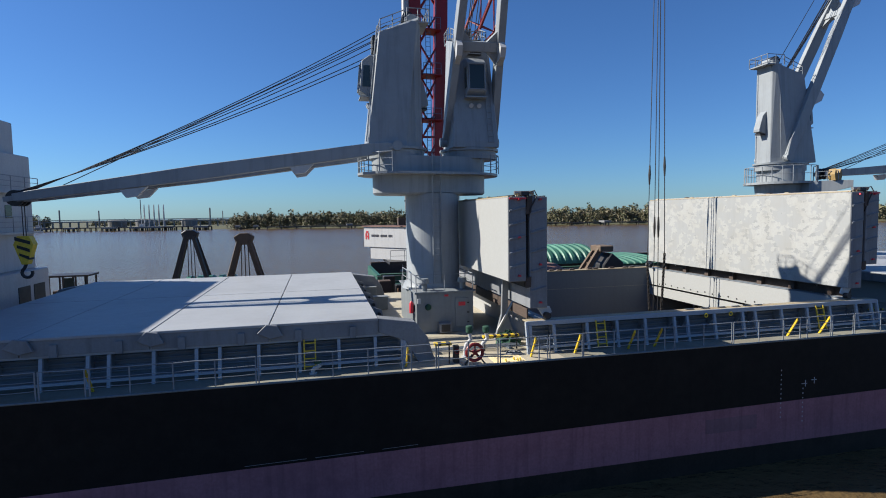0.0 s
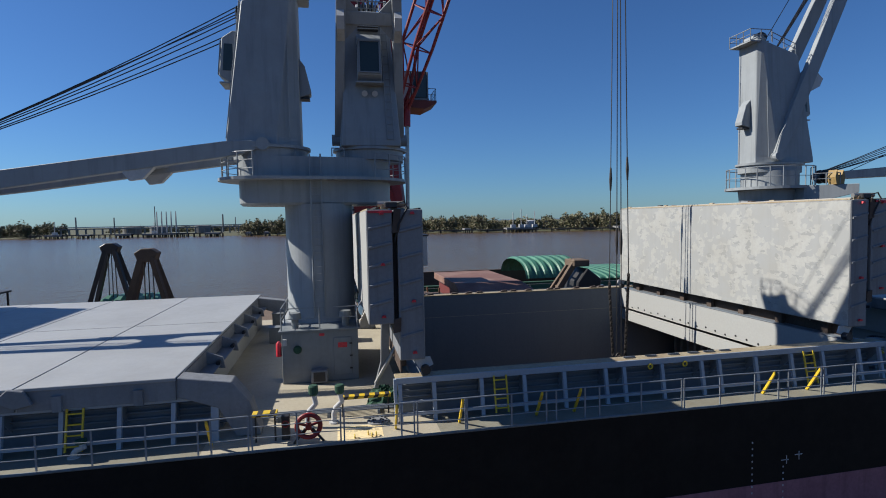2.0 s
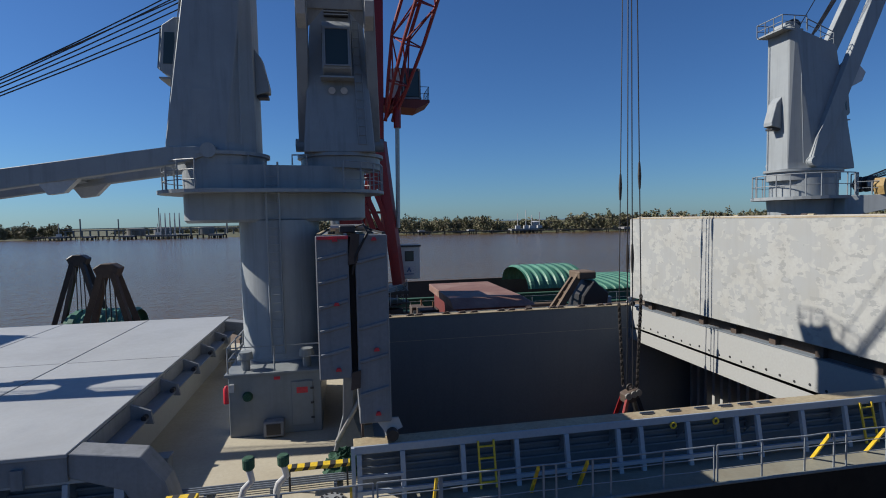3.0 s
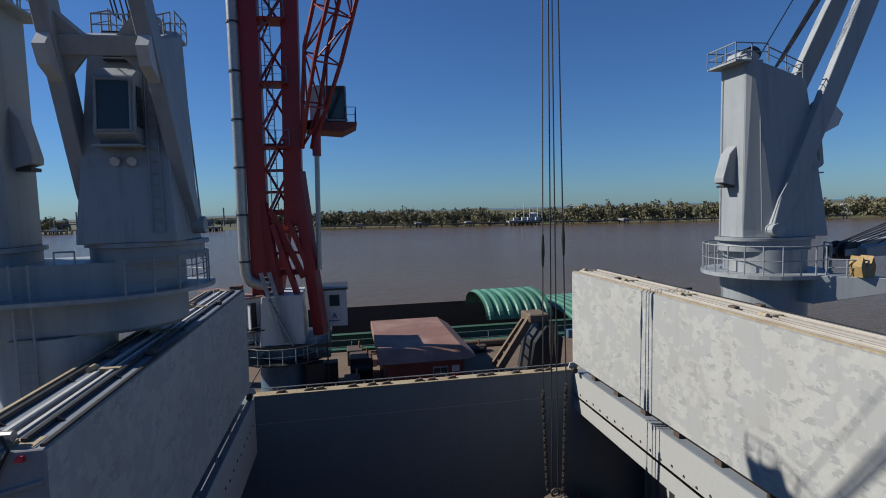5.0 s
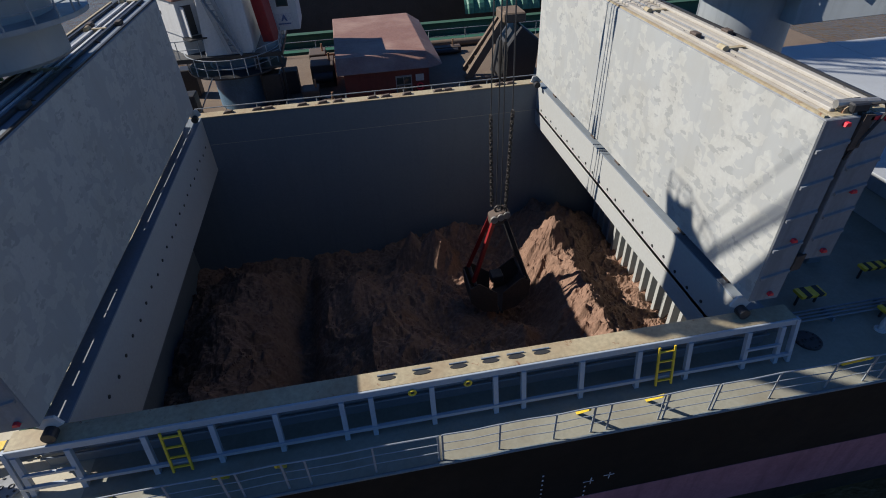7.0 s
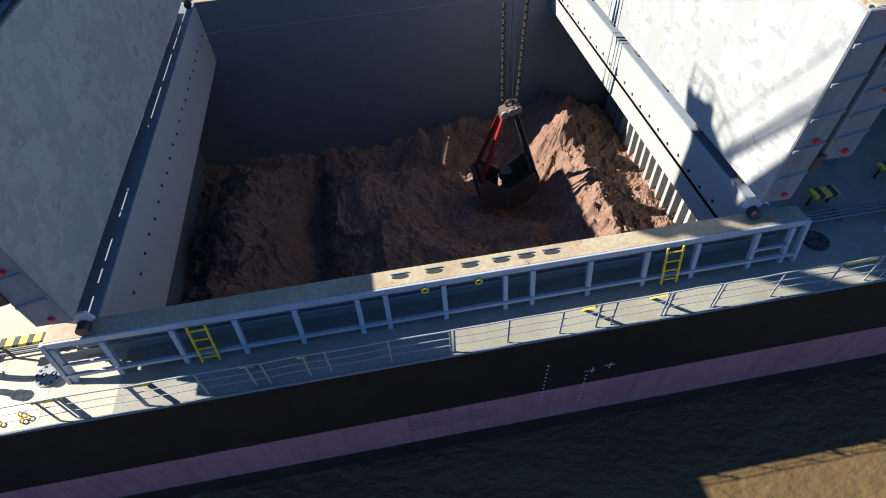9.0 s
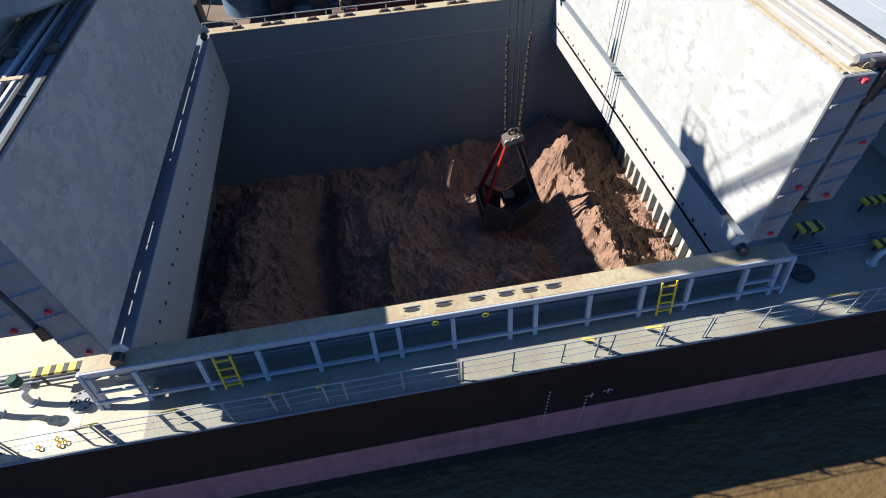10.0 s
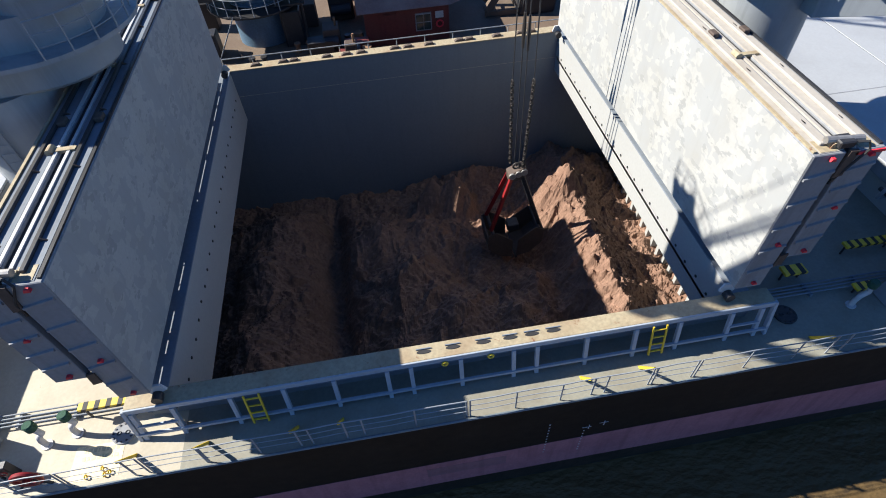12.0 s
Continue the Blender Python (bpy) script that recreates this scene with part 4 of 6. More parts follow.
    for y in (-0.3, -0.1, 0.1, 0.3):
        part("sheave", Geo().tube([(-0.75, y - 0.04, 7.5 + zk), (-0.75, y + 0.04, 7.5 + zk)], 0.30, 18), "dark", head)
    railing(head, [(-0.6, -0.95, 7.1 + zk), (-1.75, -0.95, 7.1 + zk), (-1.75, 0.95, 7.1 + zk), (-0.6, 0.95, 7.1 + zk)], 0.65, 2, step=0.6)
    railing(body, [(-0.5, 0.85, 7.05 * tall), (0.8, 0.85, 6.45 * tall), (0.8, -0.85, 6.45 * tall), (-0.5, -0.85, 7.05 * tall)], 0.6, 2, step=0.8)
    lad = part("ladder_rail", Geo().tube([(1.66, 1.0, 0.3), (0.95, 0.75, 6.3)], 0.025, 6), "rail", body)
    part("ladder_rail", Geo().tube([(1.66, 0.7, 0.3), (0.95, 0.5, 6.3)], 0.025, 6), "rail", body)
    for i in range(18):
        k = i / 18
        part("rung", Geo().tube([(1.66 - 0.71 * k, 1.0 - 0.25 * k, 0.3 + 6 * k), (1.66 - 0.71 * k, 0.7 - 0.2 * k, 0.3 + 6 * k)], 0.015, 5), "rail", body)
    # jib: two legs joined by cross beams
    an = radians(luff)
    o = Vector((pivot[0], 0, pivot[1]))
    jib = part("jib", Geo().tube([o + Vector((0, -1.62, 0)), o + Vector((0, 1.62, 0))], 0.16, 12), "crane", t)
    half = lambda d: 1.38 - 0.76 * (d / length)
    for s in (-1, 1):
        ds = [0, 1.2, length * 0.55, length - 0.6, length]
        hs = [0.30, 0.62, 0.70, 0.42, 0.34]
        rings = [[o + rot(an, (d, s * half(d) + yy, zz)) for yy, zz in ((-0.20, -h / 2), (0.20, -h / 2), (0.20, h / 2), (-0.20, h / 2))] for d, h in zip(ds, hs)]
        leg = part("jib_leg", Geo().loft(rings), "crane", jib, bevel=0.02)
        part("pivot_boss", Geo().tube([o + Vector((0, s * 1.28, 0)), o + Vector((0, s * 1.70, 0))], 0.26, 16), "crane", jib)
        for d in (5.0, length * 0.72):
            part("rest_bracket", Geo().loft([[o + rot(an, (d + a, s * half(d) + w, z)) for a, z in ((-0.7, -0.33), (0.5, -0.33), (0.3, -0.72), (-0.2, -0.72))] for w in (-0.15, 0.15)]), "white", jib)
    for d in (5.2, 11.8, length - 0.3):
        hw = half(d)
        part("cross_beam", Geo().loft([[o + rot(an, (d + a, y, z)) for a, z in ((-0.25, -0.2), (0.25, -0.2), (0.25, 0.2), (-0.25, 0.2))] for y in (-hw, hw)]), "crane", jib, bevel=0.02)
        for s in (-1, 1):
            part("knee_plate", Geo().loft([[o + rot(an, (d + a, s * (hw - b), z)) for a, b in ((-0.85, 0.18), (0.85, 0.18), (0.25, 0.75), (-0.25, 0.75))] for z in (-0.12, 0.12)]), "crane", jib)
    for y in (-0.35, 0, 0.35):
        p = o + rot(an, (length + 0.1, y, 0))
        part("tip_sheave", Geo().tube([p + Vector((0, -0.05, 0)), p + Vector((0, 0.05, 0))], 0.38, 16), "dark", jib)
    tip = o + rot(an, (length, 0, 0.25))
    for y in (-0.42, -0.30, -0.12, 0.05, 0.28, 0.42):
        a, b = Vector((0.3, y, 7.25 * tall - 2.2 * (y + 0.42) * (0.9 if luff < 20 else 0.3))), tip + Vector((0, y, 0))
        sag = [a.lerp(b, k / 8) - Vector((0, 0, 0.35 * (1 - (2 * k / 8 - 1) ** 2) * (1 if luff < 20 else 0.1))) for k in range(9)]
        part("luffing_wire", Geo().tube(sag, 0.024, 5), "wire", t)
    t.scale = size
    part("hoist_wire", Geo().tube([(-0.5, 0.15, 7.0 * tall), tip + Vector((-1.0, 0.15, -0.1))], 0.022, 5), "wire", t)
    if hook_drop:
        p = o + rot(an, (length, 0, -0.3))
        for y in (-0.12, 0.12):
            part("fall_wire", Geo().tube([p + Vector((0, y, 0)), p + Vector((0, y, -hook_drop))], 0.022, 5), "wire", t)
        blk = part("hook_block", Geo().prism([(p.x - 0.42, p.z - hook_drop - 0.4), (p.x - 0.25, p.z - hook_drop), (p.x + 0.25, p.z - hook_drop), (p.x + 0.42, p.z - hook_drop - 0.4), (p.x + 0.12, p.z - hook_drop - 1.35), (p.x - 0.12, p.z - hook_drop - 1.35)], "y", -0.22, 0.22), "yellow", t, "yellow hook block with black stripes", bevel=0.02)
        for k in (0, 1, 2):
            z = p.z - hook_drop - 0.15 - 0.36 * k
            part("stripe", Geo().loft([[(p.x - 0.30 + 0.04 * k, y, z - 0.26), (p.x - 0.30 + 0.04 * k, y, z - 0.10), (p.x + 0.34 - 0.08 * k, y, z + 0.12 - 0.03 * k), (p.x + 0.34 - 0.08 * k, y, z - 0.05)] for y in (-0.235, 0.235)]), "rubber", blk)
        hk = [(p.x + 0.22 * math.sin(q) * 1.0, 0, p.z - hook_drop - 1.75 - 0.24 * math.cos(q)) for q in [2.6 - 0.5 * i for i in range(10)]]
        part("hook", Geo().tube([(p.x, 0, p.z - hook_drop - 1.3)] + hk, 0.075, 8), "dark", blk)
    return t


CY = 7.65
# twin pedestal between the closed and the open hatch
ped = thing("crane_pedestal", (-2.44, CY, 0), "grey steel pedestal carrying two cranes, with gallery", "crane pedestal", "crane pedestals")
part("column", Geo().loft([[(*p, z) for p in disc((-2.44, CY), r, 48)] for r, z in ((1.75, 2.0), (1.47, 2.5), (1.46, 7.15))]), "crane", ped, smooth=True)


def stadium(cx, cy, half, r, n=14):
    a = [(cx + half + r * math.cos(q), cy + r * math.sin(q)) for q in [-math.pi / 2 + math.pi * i / n for i in range(n + 1)]]
    b = [(cx - half + r * math.cos(q), cy + r * math.sin(q)) for q in [math.pi / 2 + math.pi * i / n for i in range(n + 1)]]
    return [(x, y + 0.6 * (x - cx + half) / (2 * half)) for x, y in a + b]


SX, SH = -2.45, 1.72
part("head_box", Geo().loft([[(*p, z) for p in stadium(SX, CY, SH, r)] for r, z in ((1.46, 7.1), (1.56, 7.2), (1.56, 9.13))]), "crane", ped, smooth=True)
part("gallery", Geo().loft([[(*p, z) for p in stadium(SX, CY, SH, 2.36)] for z in (8.13, 8.25)]), "crane", ped)
for cx, cy, s in ((SX - SH, CY, -1), (SX + SH, CY + 0.6, 1)):
    arc = [(cx + s * 2.28 * math.cos(q), cy + 2.28 * math.sin(q), 8.25) for q in [-1.25 + 2.5 * i / 8 for i in range(9)]]
    railing(ped, arc, 1.0, 3, step=0.75)
for x in (-3.55, -1.55):
    part("grab_hoop", Geo().tube([(x - 0.25, CY - 1.3, 9.13), (x - 0.25, CY - 1.3, 9.48), (x + 0.25, CY - 1.3, 9.48), (x + 0.25, CY - 1.3, 9.13)], 0.03, 6), "rail", ped)
for x in (-2.72, -2.28):
    part("ladder_rail", Geo().tube([(x, CY - 1.52, 2.2), (x, CY - 1.58, 7.0), (x, CY - 1.64, 9.2)], 0.035, 6), "crane", ped)
for i in range(22):
    part("rung", Geo().tube([(-2.72, CY - 1.55, 2.4 + 0.3 * i), (-2.28, CY - 1.55, 2.4 + 0.3 * i)], 0.016, 5), "crane", ped)
deck_crane((-4.4, CY, 9.58), 180.0, -8.0, "grey deck crane with its jib lowered and stowed", hook_drop=1.5, tall=0.93, pivot=(0.15, 0.02))
deck_crane((-0.08, CY + 0.65, 9.62), -91.0, 66.5, "grey deck crane with its jib raised steeply", tall=0.91)

M["cradle"] = material("worn_yellow", (0.30, 0.20, 0.075), 0.6, rust=0.3)
# single pedestal between the open and the forward hatch
C2 = (21.4, 8.2)
ped2 = thing("crane_pedestal", (*C2, 0), "round grey steel pedestal carrying one crane, with platform", "crane pedestal", "crane pedestals")
part("column", Geo().loft([[(*p, z) for p in disc(C2, r, 48)] for r, z in ((1.42, 0.0), (1.42, 6.9), (1.5, 7.6), (1.38, 7.65), (1.38, 8.6))]), "crane", ped2, smooth=True)
part("gallery", Geo().loft([[(*p, z) for p in disc(C2, 2.15, 40)] for z in (7.62, 7.76)]), "crane", ped2)
arc = [(C2[0] + 2.08 * math.cos(q), C2[1] + 2.08 * math.sin(q), 7.76) for q in [0.35 + 5.6 * i / 20 for i in range(21)]]
railing(ped2, arc, 1.0, 2, step=0.9)
part("cradle_beam", Geo().loft([[(21.6, y, 6.75), (23.3, y - 1.5, 7.3), (23.3, y - 1.5, 7.74), (21.6, y, 7.74)] for y in (6.2, 7.5)]), "crane", ped2, bevel=0.02)
railing(ped2, [(21.9, 5.98, 7.76), (22.7, 5.2, 7.76)], 0.55, 2, step=0.6)
part("jib_cradle", Geo().loft([[(22.5, y, 7.74), (22.95, y, 7.74), (23.0, y, 8.1), (22.9, y, 8.45), (22.78, y, 8.12), (22.62, y, 8.12), (22.5, y, 8.45), (22.42, y, 8.1)] for y in (5.2, 5.65)]), "cradle", ped2, "worn yellow jib cradle")
deck_crane((C2[0], C2[1], 9.0), 0.0, 69.0, "sunlit grey deck crane with its jib raised", tall=1.02, size=(1.10, 0.78, 0.87), pivot=(-0.52, 0.36))
ped3 = thing("crane_pedestal", (45.6, 8.0, 0), "round grey steel pedestal of the forward crane", "crane pedestal", "crane pedestals")
part("column", Geo().loft([[(*p, z) for p in disc((45.6, 8.0), 1.5, 40)] for z in (0.0, 8.6)]), "crane", ped3, smooth=True)
deck_crane((45.6, 8.0, 9.15), 180.0, -3.5, "grey deck crane with its jib resting in a cradle", length=20.6)

# ---------------------------------------------------------------- winch house round the pedestal foot
h = thing("deck_house", (-2.44, 7, 0), "grey steel deck house at the crane foot", "deck house")
hw = part("wall", Geo().box(-3.95, -0.98, 4.66, 9.8, 0.0, 2.05), "house", h, bevel=0.02)
part("roof", Geo().box(-4.05, -0.88, 4.56, 9.9, 2.05, 2.13), "house", h, bevel=0.01)
dr = part("door", Geo().box(-1.95, -1.25, 4.61, 4.65, 0.25, 1.75), "house", h, "grey steel door with a red notice", bevel=0.01)
part("notice", Geo().box(-1.78, -1.42, 4.595, 4.607, 1.35, 1.55), "red_lug", dr)
for z in (0.5, 1.0, 1.5):
    part("dog_handle", Geo().box(-1.33, -1.22, 4.57, 4.61, z - 0.03, z + 0.03), "dark", dr)
part("vent_box", Geo().box(-2.85, -2.2, 4.30, 4.655, 0.05, 0.55), "hatch_side", h, bevel=0.03)
part("vent_louver", Geo().box(-2.75, -2.3, 4.28, 4.30, 0.12, 0.48), "dark", h)
part("lamp", Geo().tube([(-3.35, 4.65, 1.35), (-3.35, 4.5, 1.35)], [0.17, 0.13], 14), "net", h, "round green lamp cover")
part("lamp", Geo().box(-3.9, -3.75, 4.54, 4.655, 1.55, 1.8), "white", h)
part("sign", Geo().box(-2.5, -2.3, 4.64, 4.655, 1.85, 1.95), "red_lug", h)
railing(h, [(-3.95, 9.0, 2.13), (-3.95, 4.7, 2.13), (-1.0, 4.7, 2.13), (-1.0, 9.0, 2.13)], 0.85, 2, step=1.4)
for x in (-3.45, -1.45):
    part("mushroom_vent", Geo().tube([(x, 5.1, 2.13), (x, 5.1, 2.5), (x, 5.1, 2.5), (x, 5.1, 2.75)], [0.14, 0.14, 0.26, 0.22], 14), "house", h)
fe = thing("fire_bottle", (-4.15, 5.2, 0.4), "red fire extinguisher on the deck house wall", "fire extinguisher")
part("cylinder", Geo().tube([(-4.12, 5.2, 1.0), (-4.12, 5.2, 1.5), (-4.12, 5.2, 1.6)], [0.11, 0.11, 0.04], 12), "red_lug", fe, smooth=True)
part("wall_bracket", Geo().box(-4.1, -3.94, 5.14, 5.26, 1.05, 1.4), "dark", fe)

# ---------------------------------------------------------------- guard rails along the near side
BRACES = (-5.4, -1.75, -0.1, 1.9, 4.45, 5.75, 9.35, 12.9, 14.75, 16.15, 20.3, 27.0, -11.0, -16.5)


def guard_rail(x0, x1):
    y = HY + 0.10
    t = thing("guard_rail", ((x0 + x1) / 2, y, 0), "grey tubular guard rail along the deck edge", "railing", "guard rails")
    n = max(1, round((x1 - x0) / 1.42))
    for z, r in ((0.98, 0.021), (0.66, 0.013), (0.34, 0.013)):
        pts = [(x0 + (x1 - x0) * i / (2 * n), y + 0.012 * math.sin(i * 1.9 + x0), z + 0.010 * math.sin(i * 2.7 + z)) for i in range(2 * n + 1)]
        part("rail", Geo().tube(pts, r, 6), "rail", t)
    for i in range(n + 1):
        x = x0 + (x1 - x0) * i / n
        part("post", Geo().bar((x, y, 0), (x, y, 0.99), 0.045, 0.02), "rail", t)
    for b in BRACES:
        if x0 <= b < x1:
            part("brace", Geo().loft([[(b + w, y + 0.02, 0.85), (b + w, y + 0.52, 0.02), (b + w, y + 0.62, 0.02), (b + w, y + 0.03, 0.98)] for w in (-0.03, 0.03)]), "yellow", t, "yellow brace")
            part("post", Geo().bar((b + 0.12, y, 0), (b + 0.12, y, 0.99), 0.05, 0.025), "rail", t)
    return t


for a, b in ((-34, -26.5), (-26.4, -18), (-17.9, -11), (-10.9, -4.3), (-4.2, -1.75), (-1.65, 0.4), (0.5, 9.3), (9.4, 16.1), (16.2, 24.0), (24.1, 33.0), (33.1, 42)):
    guard_rail(a, b)

# ---------------------------------------------------------------- fittings on deck


def gooseneck(x, y, hgt, mat="white", cap="net", turn=0.0, lean=1.6):
    t = thing("vent_pipe", (x, y, 0), "bent deck vent pipe with a dark green cap", "vent pipe", "vent pipes on deck")
    c, s = math.cos(turn), math.sin(turn)
    pts = [(x, y, 0), (x, y, hgt * 0.25), (x + c * 0.06, y + s * 0.06, hgt * 0.4), (x + c * 0.16 * lean, y + s * 0.16 * lean, hgt * 0.55), (x + c * 0.12 * lean, y + s * 0.12 * lean, hgt * 0.8)]
    part("pipe", Geo().tube(pts, 0.085, 10), mat, t, smooth=True)
    q = pts[-1]
    part("cap", Geo().tube([(q[0], q[1], hgt * 0.76), (q[0], q[1], hgt * 0.8), (q[0], q[1], hgt * 0.97), (q[0], q[1], hgt)], [0.10, 0.145, 0.15, 0.12], 14), cap, t)
    part("flange", Geo().tube([(x, y, 0), (x, y, 0.04)], 0.16, 14), mat, t)
    return t


for x, y, hh in ((-2.75, -0.1, 1.32), (-1.95, 0.1, 1.22), (22.3, 0.0, 1.2), (23.6, -0.2, 1.1), (-9.0, -0.75, 0.5)):
    gooseneck(x, y, hh)


def striped_bar(x0, x1, y0, y1, z, label):
    t = thing("step_guard", ((x0 + x1) / 2, (y0 + y1) / 2, 0), label, "guard bar", "striped guard bars on deck")
    part("plate", Geo().box(x0, x1, y0, y1, z - 0.10, z), "yellow", t, bevel=0.01)
    n = max(2, int((x1 - x0) / 0.3))
    for i in range(n):
        a = x0 + (x1 - x0) * (i + 0.25) / n
        w = (x1 - x0) / n * 0.42
        part("stripe", Geo().hexa([(a, y0 - 0.004, z - 0.09), (a + w, y0 - 0.004, z - 0.09), (a + w, y1, z - 0.09), (a, y1, z - 0.09), (a + 0.06, y0 - 0.004, z + 0.004), (a + w + 0.06, y0 - 0.004, z + 0.004), (a + w + 0.06, y1, z + 0.004), (a + 0.06, y1, z + 0.004)]), "rubber", t)
    for x in (x0 + 0.08, x1 - 0.08):
        part("leg", Geo().bar((x, (y0 + y1) / 2, 0), (x, (y0 + y1) / 2, z - 0.1), 0.05), "dark", t)


striped_bar(-4.25, -3.55, -1.05, -0.75, 0.88, "black and yellow striped guard plate on legs")
striped_bar(-1.75, -0.1, 0.45, 0.7, 0.68, "long black and yellow striped guard bar")
striped_bar(20.6, 21.4, 1.2, 1.6, 0.5, "black and yellow striped guard plate on legs")
striped_bar(23.3, 25.1, 1.9, 2.2, 0.5, "long black and yellow striped guard bar")
striped_bar(22.6, 23.2, 0.3, 0.6, 0.35, "black and yellow striped guard plate on legs")

# red hose wheel beside the rail
vw = thing("hose_reel", (-2.66, -1.25, 0), "dark red spoked reel on a small stand", "hose reel")
part("wheel_rim", Geo().ring((-2.66, -1.25, 0.48), 0.33, 0.07, 28, "y", 8), "red", vw, smooth=True)
part("hub", Geo().tube([(-2.66, -1.36, 0.48), (-2.66, -1.14, 0.48)], 0.09, 12), "red", vw)
for i in range(5):
    q = 2 * math.pi * i / 5 + 0.3
    part("spoke", Geo().bar((-2.66, -1.25, 0.48), (-2.66 + 0.32 * math.cos(q), -1.25, 0.48 + 0.32 * math.sin(q)), 0.06), "red", vw)
for s in (-1, 1):
    part("foot", Geo().bar((-2.66 + 0.1 * s, -1.25, 0.4), (-2.66 + 0.42 * s, -1.25, 0.0), 0.06), "dark", vw)
hp = thing("hydrant_post", (-3.35, -0.8, 0), "dark steel hydrant box on deck", "hydrant")
part("box", Geo().box(-3.45, -3.22, -0.95, -0.72, 0.0, 0.72), "dark", hp, bevel=0.02)
part("valve", Geo().ring((-3.33, -1.0, 0.5), 0.09, 0.02, 14, "y"), "red", hp)

for x, y, r in ((-0.59, -0.15, 0.34), (20.05, 0.05, 0.36)):
    t = thing("manhole", (x, y, 0), "round bolted steel manhole cover on deck", "manhole", "manholes on deck")
    cov = part("cover", Geo().loft([[(*p, z) for p in disc((x, y), q, 28)] for q, z in ((r, 0.0), (r, 0.05), (r * 0.95, 0.06))]), "dark" if x > 0 else "hatch_side", t)
    for i in range(12):
        q = 2 * math.pi * i / 12
        part("bolt", Geo().tube([(x + r * 0.82 * math.cos(q), y + r * 0.82 * math.sin(q), 0.05), (x + r * 0.82 * math.cos(q), y + r * 0.82 * math.sin(q), 0.085)], 0.03, 6), "dark", cov)
    for s in (-1, 1):
        part("handle", Geo().ring((x + s * r * 0.35, y, 0.07), 0.055, 0.015, 10), "dark", cov)

pp = thing("painted_notice", (-1.05, -1.15, 0), "cream painted notice field with worn lettering on deck", "deck notice")
part("field", Geo().box(-1.85, -0.5, -1.35, -0.35, 0.001, 0.006), "sign", pp)
for r in range(2):
    x = -1.62
    k = 0
    while x < -0.6:
        w = (0.10, 0.07, 0.12, 0.09, 0.05)[(k + r) % 5]
        part("lettering", Geo().box(x, x + w, -0.80 + 0.22 * r, -0.68 + 0.22 * r, 0.006, 0.009), "ink_tan", pp)
        x += w + 0.04
        k += 1
for x, y in ((-0.95, -1.12), (-0.72, -1.25), (-1.35, -1.28), (-0.85, -1.3)):
    t = thing("deck_eye", (x, y, 0), "small yellow lashing eye on deck", "lashing eye", "lashing eyes on deck")
    part("eye", Geo().ring((x, y, 0.06), 0.055, 0.02, 12, "x"), "yellow", t)

# net heap
g = Geo().dome((-0.25, 1.45, 0), 0.6, 0.5, 0.6, 26, 9)
rng = random.Random(3)
g.v = [(x + rng.uniform(-0.07, 0.07), y + rng.uniform(-0.07, 0.07), max(0, z + rng.uniform(-0.09, 0.09))) for x, y, z in g.v]
solid("net_heap", g, "net", "crumpled heap of green netting on deck", "net", smooth=False)

# pipes across the gaps between the hatches and along the deck
for x0, x1 in ((-5.9, 0.0), (19.0, 25.3)):
    t = thing("deck_pipes", ((x0 + x1) / 2, 0.9, 0), "row of thin pipes running along the deck", "pipes", "deck pipes")
    for k in range(4):
        part("pipe", Geo().tube([(x0, 0.62 + 0.12 * k, 0.16), (x1, 0.62 + 0.12 * k, 0.16)], 0.028, 6), "coaming", t)
    for i in range(4):
        x = x0 + 0.5 + (x1 - x0 - 1) * i / 3
        part("bracket", Geo().box(x - 0.04, x + 0.04, 0.55, 1.05, 0.0, 0.13), "coaming", t)
for x, y, w, dpt, hh in ((-5.3, 2.2, 0.5, 0.4, 0.6), (-4.9, 12.5, 0.9, 0.6, 0.8), (-1.6, 12.0, 0.8, 0.9, 0.9), (22.6, 3.2, 0.5, 0.4, 0.45), (24.4, 11.5, 0.9, 0.7, 0.9), (-5.2, 15.8, 0.7, 0.7, 1.0)):
    t = thing("deck_locker", (x, y, 0), "small grey steel locker on deck", "locker", "lockers on deck")
    b = part("body", Geo().box(x - w / 2, x + w / 2, y - dpt / 2, y + dpt / 2, 0, hh), "house", t, bevel=0.02)
    part("lid", Geo().box(x - w / 2 - 0.03, x + w / 2 + 0.03, y - dpt / 2 - 0.03, y + dpt / 2 + 0.03, hh, hh + 0.04), "house", t)
rp = []
rng = random.Random(12)
for i in range(60):
    q = i * 0.55
    rp.append((24.0 + (0.35 + 0.1 * rng.random()) * math.cos(q) + 0.006 * i, 4.6 + 0.3 * math.sin(q * 1.1), 0.03 + 0.002 * i))
cr = thing("rope_coil", (24.2, 4.6, 0), "dark loose coil of rope on deck", "rope")
part("rope", Geo().tube(rp, 0.022, 5), "dark", cr)

# draught marks and worn lettering field on the ship's side
dm = thing("draught_marks", (11.9, HY - 0.04, -2.2), "small white draught marks on the ship side", "hull marks")
for k in range(11):
    part("mark", Geo().box(11.87, 11.92, HY - 0.042, HY - 0.034, -3.6 + 0.22 * k, -3.54 + 0.22 * k), "white_ink", dm)
    if k < 8:
        part("mark", Geo().box(13.1, 13.15, HY - 0.042, HY - 0.034, -3.9 + 0.22 * k, -3.84 + 0.22 * k), "white_ink", dm)
for x0, x1, z0, z1 in ((13.05, 13.35, -2.12, -2.09), (13.6, 13.9, -1.98, -1.95), (13.25, 13.28, -2.25, -1.95), (13.75, 13.78, -2.15, -1.85)):
    part("mark", Geo().box(x0, x1, HY - 0.034, HY - 0.024, z0, z1), "white_ink", dm)
